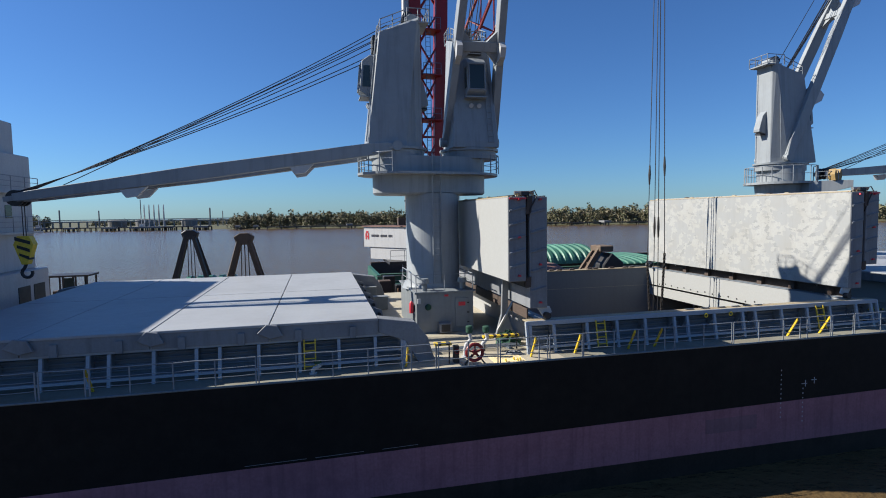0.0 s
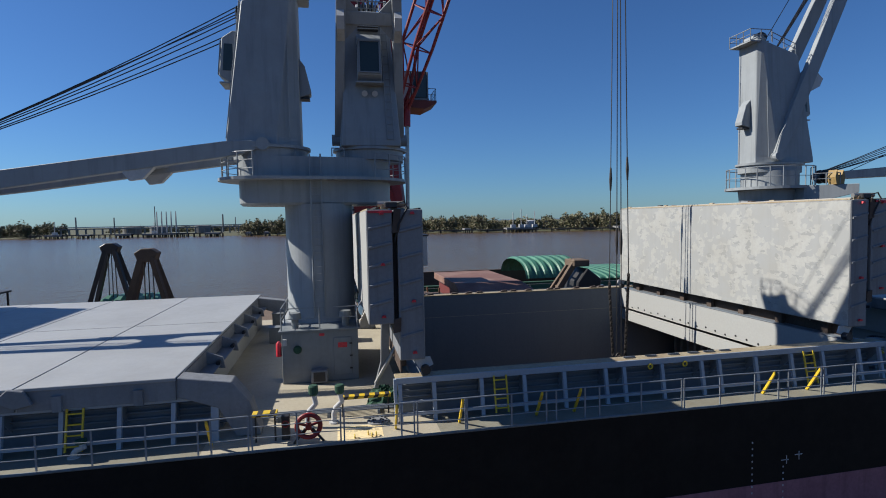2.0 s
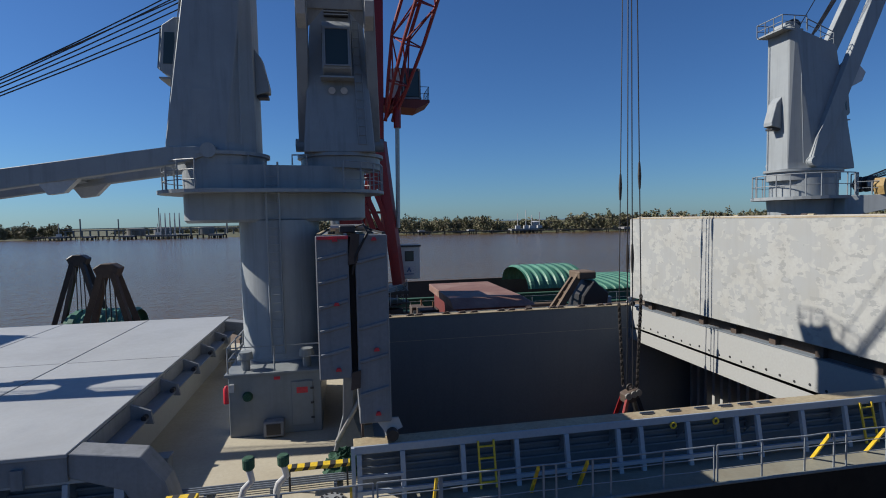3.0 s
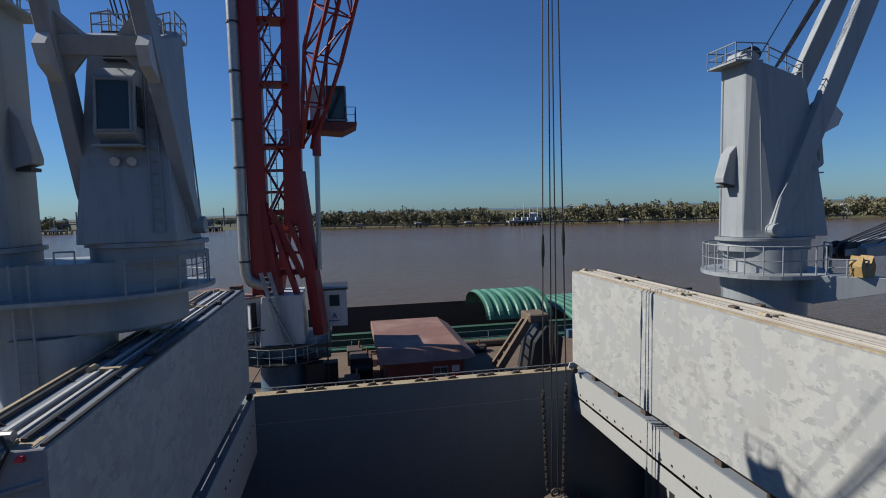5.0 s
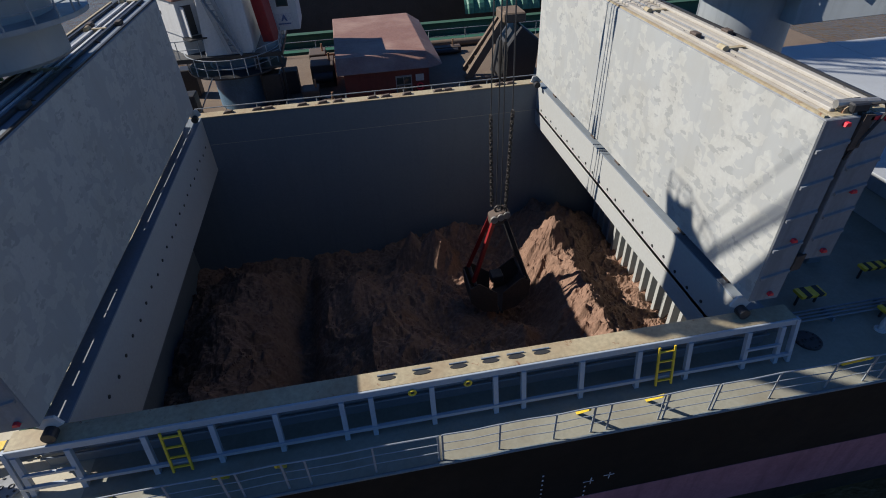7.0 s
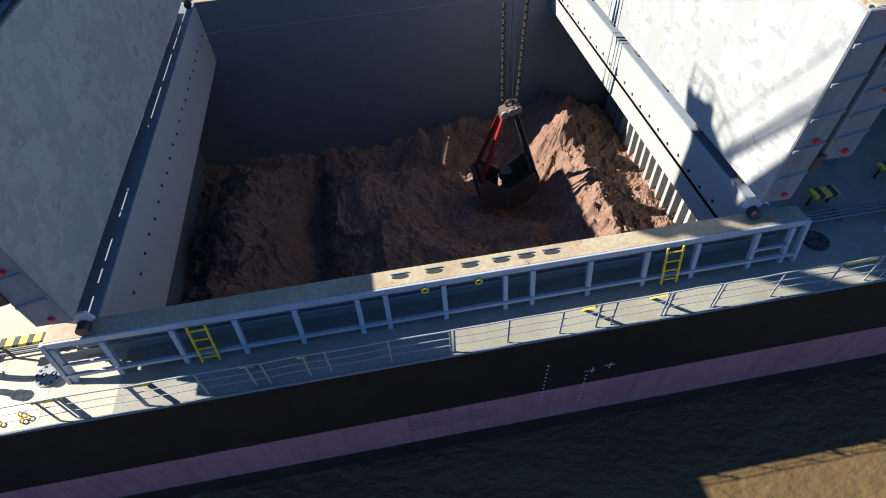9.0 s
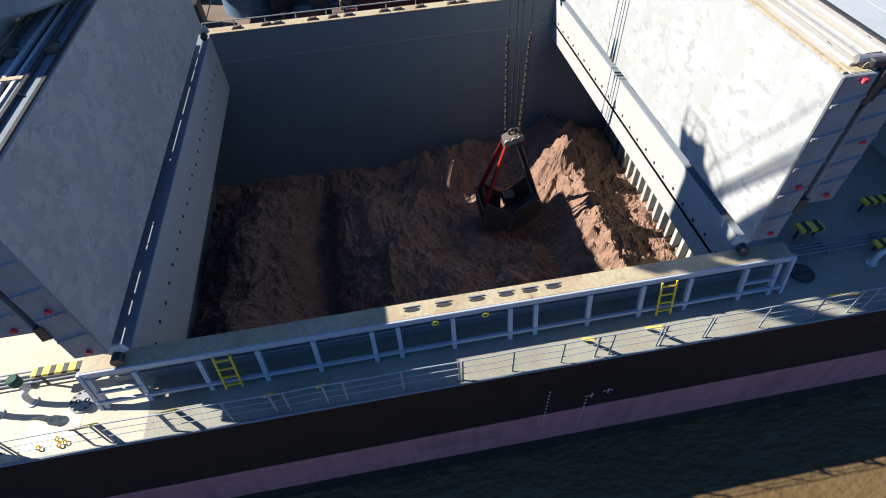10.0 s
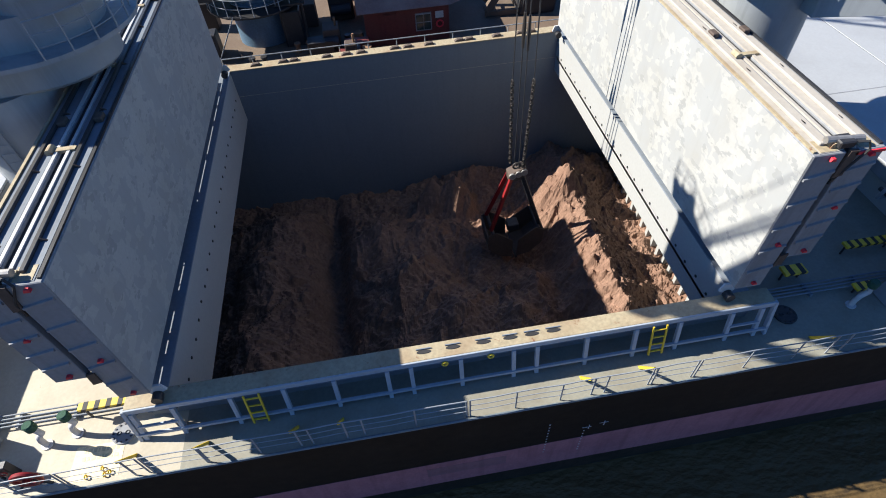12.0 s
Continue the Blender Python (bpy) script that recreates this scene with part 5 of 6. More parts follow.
M["pink_dark"] = material("hull_scuffed_red", (0.17, 0.085, 0.105), 0.7, stain=(0.25, 0.12, 0.145), stain_amount=0.7, streak=0.4, grain=0.1)
sc = thing("scuffed_field", (9.2, HY - 0.04, -3.2), "darker scuffed rectangle on the hull paint", "hull mark")
part("field", Geo().box(7.9, 10.6, HY - 0.036, HY - 0.031, -3.95, -3.3), "pink_dark", sc)

hs = thing("hull_scuffs", (-8, HY, -2), "thin pale scuff lines low on the black hull", "hull mark")
for i in range(3):
    x, z, l, dz = -11.5 + 2.5 * i, -3.0 + 0.03 * i, 2.2 - 0.4 * i, 0.03
    part("scuff", Geo().hexa([(x, HY - 0.027, z), (x + l, HY - 0.027, z + dz), (x + l, HY - 0.021, z + dz), (x, HY - 0.021, z), (x, HY - 0.027, z + 0.012), (x + l, HY - 0.027, z + dz + 0.012), (x + l, HY - 0.021, z + dz + 0.012), (x, HY - 0.021, z + 0.012)]), "rail", hs)
# ---------------------------------------------------------------- superstructure aft
s = thing("superstructure", (-33, 9, 0), "white ship superstructure at the end of the deck", "superstructure")
w_ = part("lower_house", Geo().box(-40, -26.3, 0.5, 19.0, 0.0, 2.9), "white", s, bevel=0.03)
part("upper_house", Geo().box(-42, -27.1, 2.0, 19.2, 2.9, 10.2), "white", s, bevel=0.05)
part("bridge_wing", Geo().box(-39, -28.0, -1.4, 19.3, 10.2, 12.4), "white", s, bevel=0.05)
for z in (5.2, 7.7):
    part("deck_edge", Geo().box(-42, -26.6, 1.5, 19.35, z, z + 0.12), "white", s)
    railing(s, [(-26.7, 1.6, z + 0.12), (-26.7, 19.2, z + 0.12)], 0.95, 3, step=1.6)
for y in (15.2, 17.0):
    part("opening", Geo().box(-26.32, -26.27, y, y + 1.35, 1.0, 2.0), "dark", s)
for y in (4, 7, 10, 13, 16):
    part("window", Geo().box(-27.12, -27.07, y, y + 0.7, 6.2, 7.0), "glass", s)
part("antenna", Geo().tube([(-28.6, 19.0, 12.4), (-28.6, 19.0, 13.4)], 0.06, 6), "dark", s)

# ---------------------------------------------------------------- grab at work in the hold
GX, GY = 14.15, 11.15
gr = thing("clamshell_grab", (GX, GY, -6.6), "red and black clamshell grab lying on the cargo", "grab", "grabs")
part("head", Geo().loft([[(GX - 0.42, GY + y, -2.05), (GX + 0.30, GY + y, -1.72), (GX + 0.52, GY + y, -1.95), (GX + 0.20, GY + y, -2.45), (GX - 0.40, GY + y, -2.50)] for y in (-0.30, 0.30)]), "brown", gr, bevel=0.04)
for x in (-0.25, 0.05, 0.32):
    part("head_sheave", Geo().tube([(GX + x, GY - 0.36, -2.05 + 0.3 * x), (GX + x, GY - 0.26, -2.05 + 0.3 * x)], 0.17, 16), "silver", gr)
part("yoke", Geo().ring((GX, GY, -1.75), 0.16, 0.05, 16, "y"), "chain", gr)
for sx in (-1, 1):
    for sy in (-1, 1):
        part("arm", Geo().bar((GX + sx * 0.28, GY + sy * 0.26, -2.25), (GX + sx * 1.28, GY + sy * 0.6, -5.35), 0.13, 0.19), "red" if sx < 0 else "dark", gr, "red arm" if sx < 0 else "")
    # Jaw colour is darkened to stand in for the shade deep in the hold.
    for y in (-0.85, 0.8):
        part("jaw_cheek", Geo().prism([(GX + sx * 0.1, -7.35), (GX + sx * 0.8, -7.2), (GX + sx * 1.45, -6.5), (GX + sx * 1.5, -5.6), (GX + sx * 1.05, -5.35), (GX + sx * 0.15, -6.1)], "y", GY + y, GY + y + 0.06), "brown", gr)
    part("jaw_shell", Geo().loft([[(GX + sx * a, GY + y, z) for a, z in ((0.1, -7.35), (0.8, -7.2), (1.45, -6.5), (1.5, -5.6), (1.43, -5.6), (1.38, -6.45), (0.78, -7.1), (0.1, -7.28))] for y in (-0.79, 0.8)]), "brown", gr)
    part("cutting_edge", Geo().box(GX + sx * 0.1 - 0.06, GX + sx * 0.1 + 0.06, GY - 0.9, GY + 0.9, -7.45, -7.3), "dark", gr)
    part("cross_tie", Geo().tube([(GX + sx * 1.2, GY - 0.82, -5.45), (GX + sx * 1.2, GY + 0.84, -5.45)], 0.09, 10), "dark", gr)
part("lower_block", Geo().box(GX - 0.3, GX + 0.3, GY - 0.3, GY + 0.3, -5.9, -5.5), "dark", gr, bevel=0.04)
TIP = Vector((13.9, 10.6, 46.0))
ch = thing("grab_ropes", (GX, GY, -3), "four steel ropes with chain ends carrying the grab", "crane rope")
link = Geo()
for dx, dy, zt in ((-0.28, 0.55, 2.4), (-0.06, 0.15, -1.8), (0.08, -0.15, -1.8), (0.30, -0.55, 3.0)):
    a = Vector((GX + dx, GY + dy, zt))
    part("rope", Geo().tube([a, a.lerp(TIP, 0.5), TIP + Vector((dx * 0.6, dy, 0))], 0.028, 6), "wire", ch)
    part("rope_socket", Geo().tube([a.lerp(TIP, 0.125), a.lerp(TIP, 0.14), a.lerp(TIP, 0.155)], [0.05, 0.09, 0.05], 8), "chain", ch)
lk = make_mesh("chain_link", Geo().ring((0, 0, 0), 0.10, 0.034, 10, "x", 5), "chain")
for dx, dy, zt in ((-0.28, 0.55, 2.4), (0.30, -0.55, 3.0)):
    n = int((zt + 1.9) / 0.155)
    for i in range(n):
        o = new("chain_link", lk)
        o.parent = ch
        o.matrix_basis = Matrix.Translation(Vector((GX + dx * (1 - 0.15 * i / n), GY + dy * (1 - 0.55 * i / n), zt - 0.155 * i)) - BASE[ch.name]) @ pose(0, 0, 0, 0, 0, 90 * (i % 2) + 20) @ Matrix.Diagonal((1, 0.8, 1.25, 1))

# ---------------------------------------------------------------- floating crane barge beyond the ship
BD = -1.7
bar = thing("crane_barge", (0, 30, WATER), "rusty flat crane barge moored beyond the ship", "barge")
part("hull", Geo().box(-48, 44, 20.6, 36.2, WATER - 1, BD - 0.02), "brown", bar)
part("deck_plating", Geo().box(-48, 44, 20.6, 36.2, BD - 0.02, BD), "rust_pale", bar, "dusty rust-brown deck")
railing(bar, [(6.4, 20.9, BD), (16, 20.9, BD), (30, 20.9, BD)], 1.0, 2, step=2.4)
railing(bar, [(-6, 35.9, BD), (30, 35.9, BD)], 1.1, 2, step=3.0)
for i in range(5):
    part("fender", Geo().tube([(-20 + 11 * i, 20.3, BD - 1.5), (-20 + 11 * i, 20.3, BD - 0.2)], 0.45, 12), "rubber", bar)

RC = (1.6, 27.6)
rc = thing("harbour_crane", (*RC, BD), "tall red lattice harbour crane with white machine house", "crane")
part("pedestal", Geo().loft([[(*p, z) for p in disc(RC, r, 32)] for r, z in ((1.75, BD), (1.75, 0.9), (1.55, 1.0), (1.55, 1.6))]), "blue", rc, "blue-grey lower drum", smooth=True)
part("turntable", Geo().box(-2.6, 4.6, 25.4, 30.6, 1.6, 1.85), "dark", rc)
for x0, x1, y0, y1 in ((0.2, 3.0, 25.6, 29.6),):
    part("lower_tower", Geo().loft([[(x0, y0, 1.85), (x1, y0, 1.85), (x1, y1, 1.85), (x0, y1, 1.85)], [(x0 + 0.2, y0 + 0.3, 5.0), (x1 - 0.1, y0 + 0.3, 5.0), (x1 - 0.1, y1, 5.0), (x0 + 0.2, y1, 5.0)]]), "white", rc, "white tapered lower tower", bevel=0.03)
HN_, HL_, HR_ = Vector((-0.75, 25.85, 0)), Vector((-4.4, 30.6, 0)), Vector((0.25, 26.45, 0))   # near, left and right corners
along, across = (HL_ - HN_).normalized(), (HR_ - HN_).normalized()


def house_block(u0, u1, v0, v1, z0, z1):
    """A block set along and across the slewed machine house."""
    pts = [HN_ + along * u + across * v for u, v in ((u0, v0), (u0, v1), (u1, v1), (u1, v0))]
    return Geo().hexa([(p.x, p.y, z0) for p in pts] + [(p.x, p.y, z1) for p in pts])


HU, HV = (HL_ - HN_).length, (HR_ - HN_).length
mh = part("machine_house", house_block(0, HU, 0, HV, 2.95, 4.9), "white", rc, "white machine house with worn lettering", bevel=0.03)
part("roof", house_block(-0.12, HU + 0.12, -0.12, HV + 0.12, 4.9, 5.0), "shed_roof", mh)
part("doorway", house_block(-0.015, 0.02, 0.25, 0.85, 3.0, 4.6), "dark", mh)
part("door_leaf", house_block(-0.5, 0.0, 0.19, 0.25, 3.0, 4.6), "white", mh)
part("under_box", house_block(0.5, HU - 0.8, 0.1, HV, 1.85, 2.95), "white", mh)
part("step_platform", house_block(-0.8, 0.0, -0.1, HV + 0.1, 2.85, 2.93), "dark", mh)
lg = Geo()
for u0, u1, z0, z1 in ((HU - 0.75, HU - 0.60, 3.7, 4.3), (HU - 0.42, HU - 0.27, 3.7, 4.3), (HU - 0.66, HU - 0.36, 4.3, 4.5), (HU - 0.60, HU - 0.42, 3.9, 4.05)):
    h_ = house_block(u0, u1, -0.03, 0.0, z0, z1)
    lg.hexa(h_.v)
part("logo", lg, "logo_red", mh, "red sign shape")
u = HU - 1.1
for k in range(14):
    part("lettering", house_block(u - 0.12, u, -0.025, 0.0, 3.95, 4.17), "ink", mh)
    u -= 0.18 if k not in (5, 10) else 0.34
rb = part("side_cabin", Geo().box(3.9, 5.75, 27.4, 30.4, 2.5, 5.0), "white", rc, "white cabin with small window", bevel=0.03)
part("roof", Geo().box(3.8, 5.85, 27.3, 30.5, 5.0, 5.12), "dark", rb)
part("window", Geo().box(4.65, 5.2, 27.36, 27.41, 3.95, 4.6), "glass", rb)
part("window_frame", Geo().box(4.58, 5.27, 27.38, 27.395, 3.88, 4.67), "dark", rb)
part("sign", Geo().box(4.35, 5.4, 27.375, 27.395, 2.75, 3.5), "white_ink", rb)
part("sign_shape", Geo().prism([(4.7, 3.05), (4.8, 3.05), (4.88, 3.2), (4.98, 3.05), (5.08, 3.05), (4.92, 3.42), (4.86, 3.42)], "y", 27.36, 27.37), "logo_blue", rb)
part("sign_bar", Geo().box(4.5, 5.25, 27.36, 27.37, 2.85, 2.93), "logo_blue", rb)
# tower: two box columns, raking front leg, lattice between
ZT = 30.0
part("column", Geo().box(-0.3, 0.88, 26.8, 28.0, 5.0, ZT), "red", rc, bevel=0.04)
part("column", Geo().loft([[(1.9, 26.9, 9.5), (3.1, 26.9, 9.5), (3.1, 28.2, 9.5), (1.9, 28.2, 9.5)], [(2.5, 26.9, ZT), (3.5, 26.9, ZT), (3.5, 28.2, ZT), (2.5, 28.2, ZT)]]), "red", rc, bevel=0.04)
part("raking_leg", Geo().bar((4.0, 26.6, 2.2), (2.9, 27.2, 13.0), 0.7, 0.8), "red", rc, bevel=0.03)
part("raking_leg", Geo().bar((1.4, 26.6, 5.0), (0.6, 27.0, 11.0), 0.45, 0.6), "red", rc, bevel=0.03)
part("raking_leg", Geo().bar((1.1, 27.0, 10.5), (3.0, 27.0, 6.0), 0.35, 0.4), "red", rc)
part("raking_leg", Geo().bar((1.2, 29.0, 5.0), (2.4, 28.4, 12.0), 0.5, 0.5), "red", rc)
for z in (6.2, 10.2, 14.5, 18.5, 22.5, 26.5):
    part("tie_beam", Geo().box(0.9, 2.7, 27.1, 27.9, z, z + 0.35), "red", rc)
for i in range(7):
    z = 10.2 + 2.9 * i
    part("lattice_bar", Geo().bar((0.9, 27.0, z), (2.4 + 0.1 * i, 27.0, z + 2.9), 0.16), "red", rc)
    part("lattice_bar", Geo().bar((2.4 + 0.1 * i, 28.0, z), (0.9, 28.0, z + 2.9), 0.16), "red", rc)
    part("lattice_bar", Geo().bar((1.0, 27.9, z), (1.9, 27.0, z + 1.5), 0.09), "red", rc)
for i in range(4):
    z = 14.5 + 4.0 * i
    pf = part("landing", Geo().box(0.9, 2.6, 26.2, 27.1, z, z + 0.08), "red", rc)
    railing(pf, [(0.95, 26.25, z + 0.08), (2.55, 26.25, z + 0.08)], 1.0, 2, step=0.8, mat="blue")
    for x in (1.25, 1.65):
        part("ladder_rail", Geo().bar((x, 26.6, z - 4), (x, 26.6, z + 1), 0.05), "blue", rc)
    for k in range(11):
        part("rung", Geo().bar((1.25, 26.6, z - 3.8 + 0.4 * k), (1.65, 26.6, z - 3.8 + 0.4 * k), 0.03), "blue", rc)
part("exhaust_pipe", Geo().tube([(0.8, 26.7, 5.6), (0.1, 26.6, 5.75), (-0.25, 26.6, 5.9), (-0.48, 26.6, 6.2), (-0.6, 26.6, 6.6), (-0.62, 26.6, 8), (-0.55, 26.6, ZT)], 0.34, 14), "silver", rc, "silver exhaust pipe", smooth=True)
for i in range(8):
    part("pipe_collar", Geo().tube([(-0.61 + 0.004 * i, 26.6, 7.2 + 3 * i), (-0.61 + 0.004 * i, 26.6, 7.32 + 3 * i)], 0.39, 14), "dark", rc)
part("exhaust_cap", Geo().box(-1.6, -0.9, 26.4, 27.2, 5.1, 5.7), "brown", rc)
# operator's cab
oc = part("operator_cab", Geo().box(4.2, 6.2, 28.4, 30.4, 16.4, 18.9), "dark", rc, "dark operator's cab with large panes", bevel=0.05)
part("pane", Geo().box(4.95, 6.1, 28.33, 28.38, 16.7, 18.6), "glass", oc, "dark glass pane")
part("pane", Geo().box(6.21, 6.26, 28.6, 30.2, 16.7, 18.6), "glass", oc, "dark glass pane")
part("side_panel", Geo().box(3.8, 4.75, 28.34, 28.4, 16.5, 18.8), "white", oc)
part("cab_frame", Geo().bar((4.9, 28.3, 16.5), (4.9, 28.3, 18.8), 0.12).bar((6.2, 28.3, 16.5), (6.2, 28.3, 18.8), 0.1).bar((4.8, 28.3, 16.55), (6.3, 28.3, 16.55), 0.12), "rail", oc)
part("cab_floor", Geo().loft([[(3.4, y, 15.9), (5.9, y, 15.7), (6.9, y, 16.2), (6.9, y, 16.4), (3.4, y, 16.4)] for y in (28.0, 30.8)]), "maroon", oc)
railing(oc, [(6.2, 28.1, 16.4), (6.85, 28.1, 16.4), (6.85, 30.7, 16.4)], 1.0, 2, step=0.7, mat="dark")
part("cab_beam", Geo().box(2.6, 4.4, 28.0, 28.8, 15.9, 16.5), "red", rc)
part("luffing_ram", Geo().tube([(4.05, 26.7, 6.5), (4.2, 26.9, 14.0)], 0.16, 10), "silver", rc)
part("ram_rod", Geo().tube([(4.2, 26.9, 14.0), (4.25, 27.0, 16.0)], 0.28, 10), "red", rc)
# boom: three-chord lattice to the rope sheaves
BF = Vector((3.6, 27.0, 14.5))
boom = part("boom", Geo().tube([TIP + Vector((-0.6, 0, 0)), TIP + Vector((0.6, 0, 0))], 0.5, 12), "red", rc)
ax = (TIP - BF).normalized()
sd = Vector((ax.y, -ax.x, 0)).normalized()
up = sd.cross(ax)
L = (TIP - BF).length
chords = []
for a, b in ((-0.9, 0.0), (0.9, 0.0), (-0.8, 1.7), (0.8, 1.7)):
    f = lambda d, a=a, b=b: BF + ax * d + sd * a * min(1, 0.4 + d / 8, (L - d) / 10 + 0.2) + up * b * min(1, d / 6, (L - d) / 10 + 0.15)
    chords.append(f)
    part("chord", Geo().tube([f(d) for d in (0, 3, 6, L - 10, L)], 0.13, 8), "red", boom)
n = 13
for i in range(n):
    d0, d1 = L * i / n, L * (i + 1) / n
    for p, q in ((0, 1), (2, 3), (0, 2), (1, 3)):
        a, b = chords[p], chords[q]
        part("brace", Geo().tube([a(d0), b(d1)] if i % 2 else [b(d0), a(d1)], 0.06, 5), "red", boom)
        part("brace", Geo().tube([a(d1), b(d1)], 0.06, 5), "red", boom)
part("tower_head", Geo().box(-0.4, 4.2, 26.4, 29.0, ZT, ZT + 1.4), "red", rc, bevel=0.05)
for y in (26.8, 28.2):
    part("stay_rope", Geo().tube([(3.5, y, ZT + 1.2), TIP], 0.035, 5), "wire", rc)
for x0, y0, z0, x1, y1, z1 in ((2.6, 26.4, 5.0, 1.2, 26.8, 9.6), (3.3, 28.6, 5.0, 2.6, 28.2, 14.0), (0.1, 29.4, 5.0, 0.4, 28.2, 12.0), (3.9, 26.7, 5.2, 2.2, 26.9, 9.8)):
    part("raking_leg", Geo().bar((x0, y0, z0), (x1, y1, z1), 0.3, 0.35), "red", rc)
for z in (7.6, 9.0, 11.6, 13.0):
    part("tie_beam", Geo().box(0.9, 3.2, 26.95, 27.15, z, z + 0.18), "red", rc)
ss = part("stair_rail", Geo().bar((2.2, 25.2, 2.0), (1.0, 25.5, 6.6), 0.06, 0.25), "rail", rc)
part("stair_rail", Geo().bar((1.7, 25.2, 2.0), (0.5, 25.5, 6.6), 0.06, 0.25), "rail", rc)
for k in range(14):
    u = k / 14
    part("stair_tread", Geo().box(1.72 - 1.2 * u, 2.18 - 1.2 * u, 25.15 + 0.3 * u, 25.35 + 0.3 * u, 2.1 + 4.5 * u, 2.14 + 4.5 * u), "rail", rc)
gp = part("foot_gallery", Geo().loft([[(*p, z) for p in disc((1.5, 27.3), 2.9, 24)] for z in (0.75, 0.85)]), "dark", rc)
railing(gp, [(1.5 + 2.85 * math.cos(q), 27.3 + 2.85 * math.sin(q), 0.85) for q in [-2.9 + 2.8 * i / 10 for i in range(11)]], 1.0, 2, step=0.9)
for k, (x, y) in enumerate(((-1.6, 25.6), (-3.0, 26.2), (3.6, 26.0), (4.4, 28.4), (-2.2, 29.5))):
    part("machine_block", Geo().box(x - 0.55, x + 0.55, y - 0.5, y + 0.5, BD, -0.2 + 0.35 * (k % 3)), "brown" if k % 2 else "dark", rc, bevel=0.05)
part("access_ladder", Geo().bar((-1.2, 24.6, BD), (0.4, 24.6, 0.85), 0.5, 0.06), "rail", rc)
st = part("stair", Geo().bar((2.3, 25.3, 1.9), (0.9, 25.3, 5.0), 0.5, 0.06), "rail", rc)
railing(rc, [(-2.5, 25.45, 1.85), (0.0, 25.45, 1.85)], 1.0, 2, step=1.2)
railing(rc, [(2.9, 25.45, 1.0), (4.5, 25.45, 1.5), (4.5, 29, 1.85)], 1.0, 2, step=1.0)
for x in (3.0, 4.4):
    part("platform_leg", Geo().bar((x, 25.6, BD), (x, 25.6, 1.6), 0.1), "dark", rc)
part("side_platform", Geo().box(2.8, 4.6, 25.4, 27.0, 0.9, 1.0), "dark", rc)

# deck shed
sh = thing("deck_shed", (10.5, 30, BD), "maroon deck shed with a rusty sloping roof", "shed")
part("wall", Geo().box(8.0, 13.2, 24.2, 34.4, BD, 0.55), "maroon", sh, bevel=0.02)
part("roof", Geo().loft([[(7.6, y, z) for y, z in ((23.8, 0.55), (25.2, 1.15), (34.8, 1.15), (34.8, 0.55))], [(13.2, y, z) for y, z in ((23.8, 0.55), (25.2, 1.15), (34.8, 1.15), (34.8, 0.55))], [(14.1, y, z) for y, z in ((24.4, 0.5), (25.4, 0.6), (34.6, 0.6), (34.6, 0.5))]]), "shed_roof", sh, bevel=0.03)
wd = part("window", Geo().box(11.1, 12.1, 24.16, 24.21, -1.0, 0.1), "rail", sh, "white window with small panes")
for i in range(2):
    for j in range(2):
        part("pane", Geo().box(11.16 + 0.46 * i, 11.58 + 0.46 * i, 24.14, 24.17, -0.93 + 0.5 * j, -0.50 + 0.5 * j), "glass", wd)
part("notice", Geo().box(12.35, 12.85, 24.15, 24.2, -0.3, 0.1), "white", sh)
part("life_ring", Geo().ring((12.6, 24.12, -0.65), 0.2, 0.05, 18, "y"), "red_lug", sh)
part("door", Geo().box(9.2, 10.0, 24.15, 24.2, BD, 0.2), "maroon", sh)
for x, y, z, w, d_, hh in ((6.6, 29.5, BD, 1.6, 2.0, 1.5), (5.9, 24.8, BD, 1.0, 1.2, 1.4), (-2.6, 23.8, BD, 1.6, 1.0, 0.9), (-4.6, 25.0, BD, 1.2, 1.2, 1.3), (15.6, 33.5, BD, 3.0, 0.7, 0.5), (-1.0, 22.4, BD, 0.8, 0.8, 0.6), (24.0, 26.0, BD, 2.0, 1.6, 0.8), (7.0, 22.6, BD, 0.7, 0.7, 1.3), (6.2, 32.8, BD, 1.2, 1.6, 1.2)):
    t = thing("deck_machine", (x, y, z), "rusty machinery box on the barge deck", "machinery", "machinery on the barge")
    b = part("casing", Geo().box(x - w / 2, x + w / 2, y - d_ / 2, y + d_ / 2, z, z + hh), "brown", t, bevel=0.04)
    part("drum", Geo().tube([(x - w * 0.4, y - d_ * 0.5 - 0.15, z + hh * 0.5), (x + w * 0.4, y - d_ * 0.5 - 0.15, z + hh * 0.5)], min(0.35, hh * 0.4), 14), "dark", t)
    part("pipe", Geo().tube([(x + w * 0.3, y, z + hh), (x + w * 0.3, y, z + hh + 0.5)], 0.07, 8), "rust", t)
rng = random.Random(21)
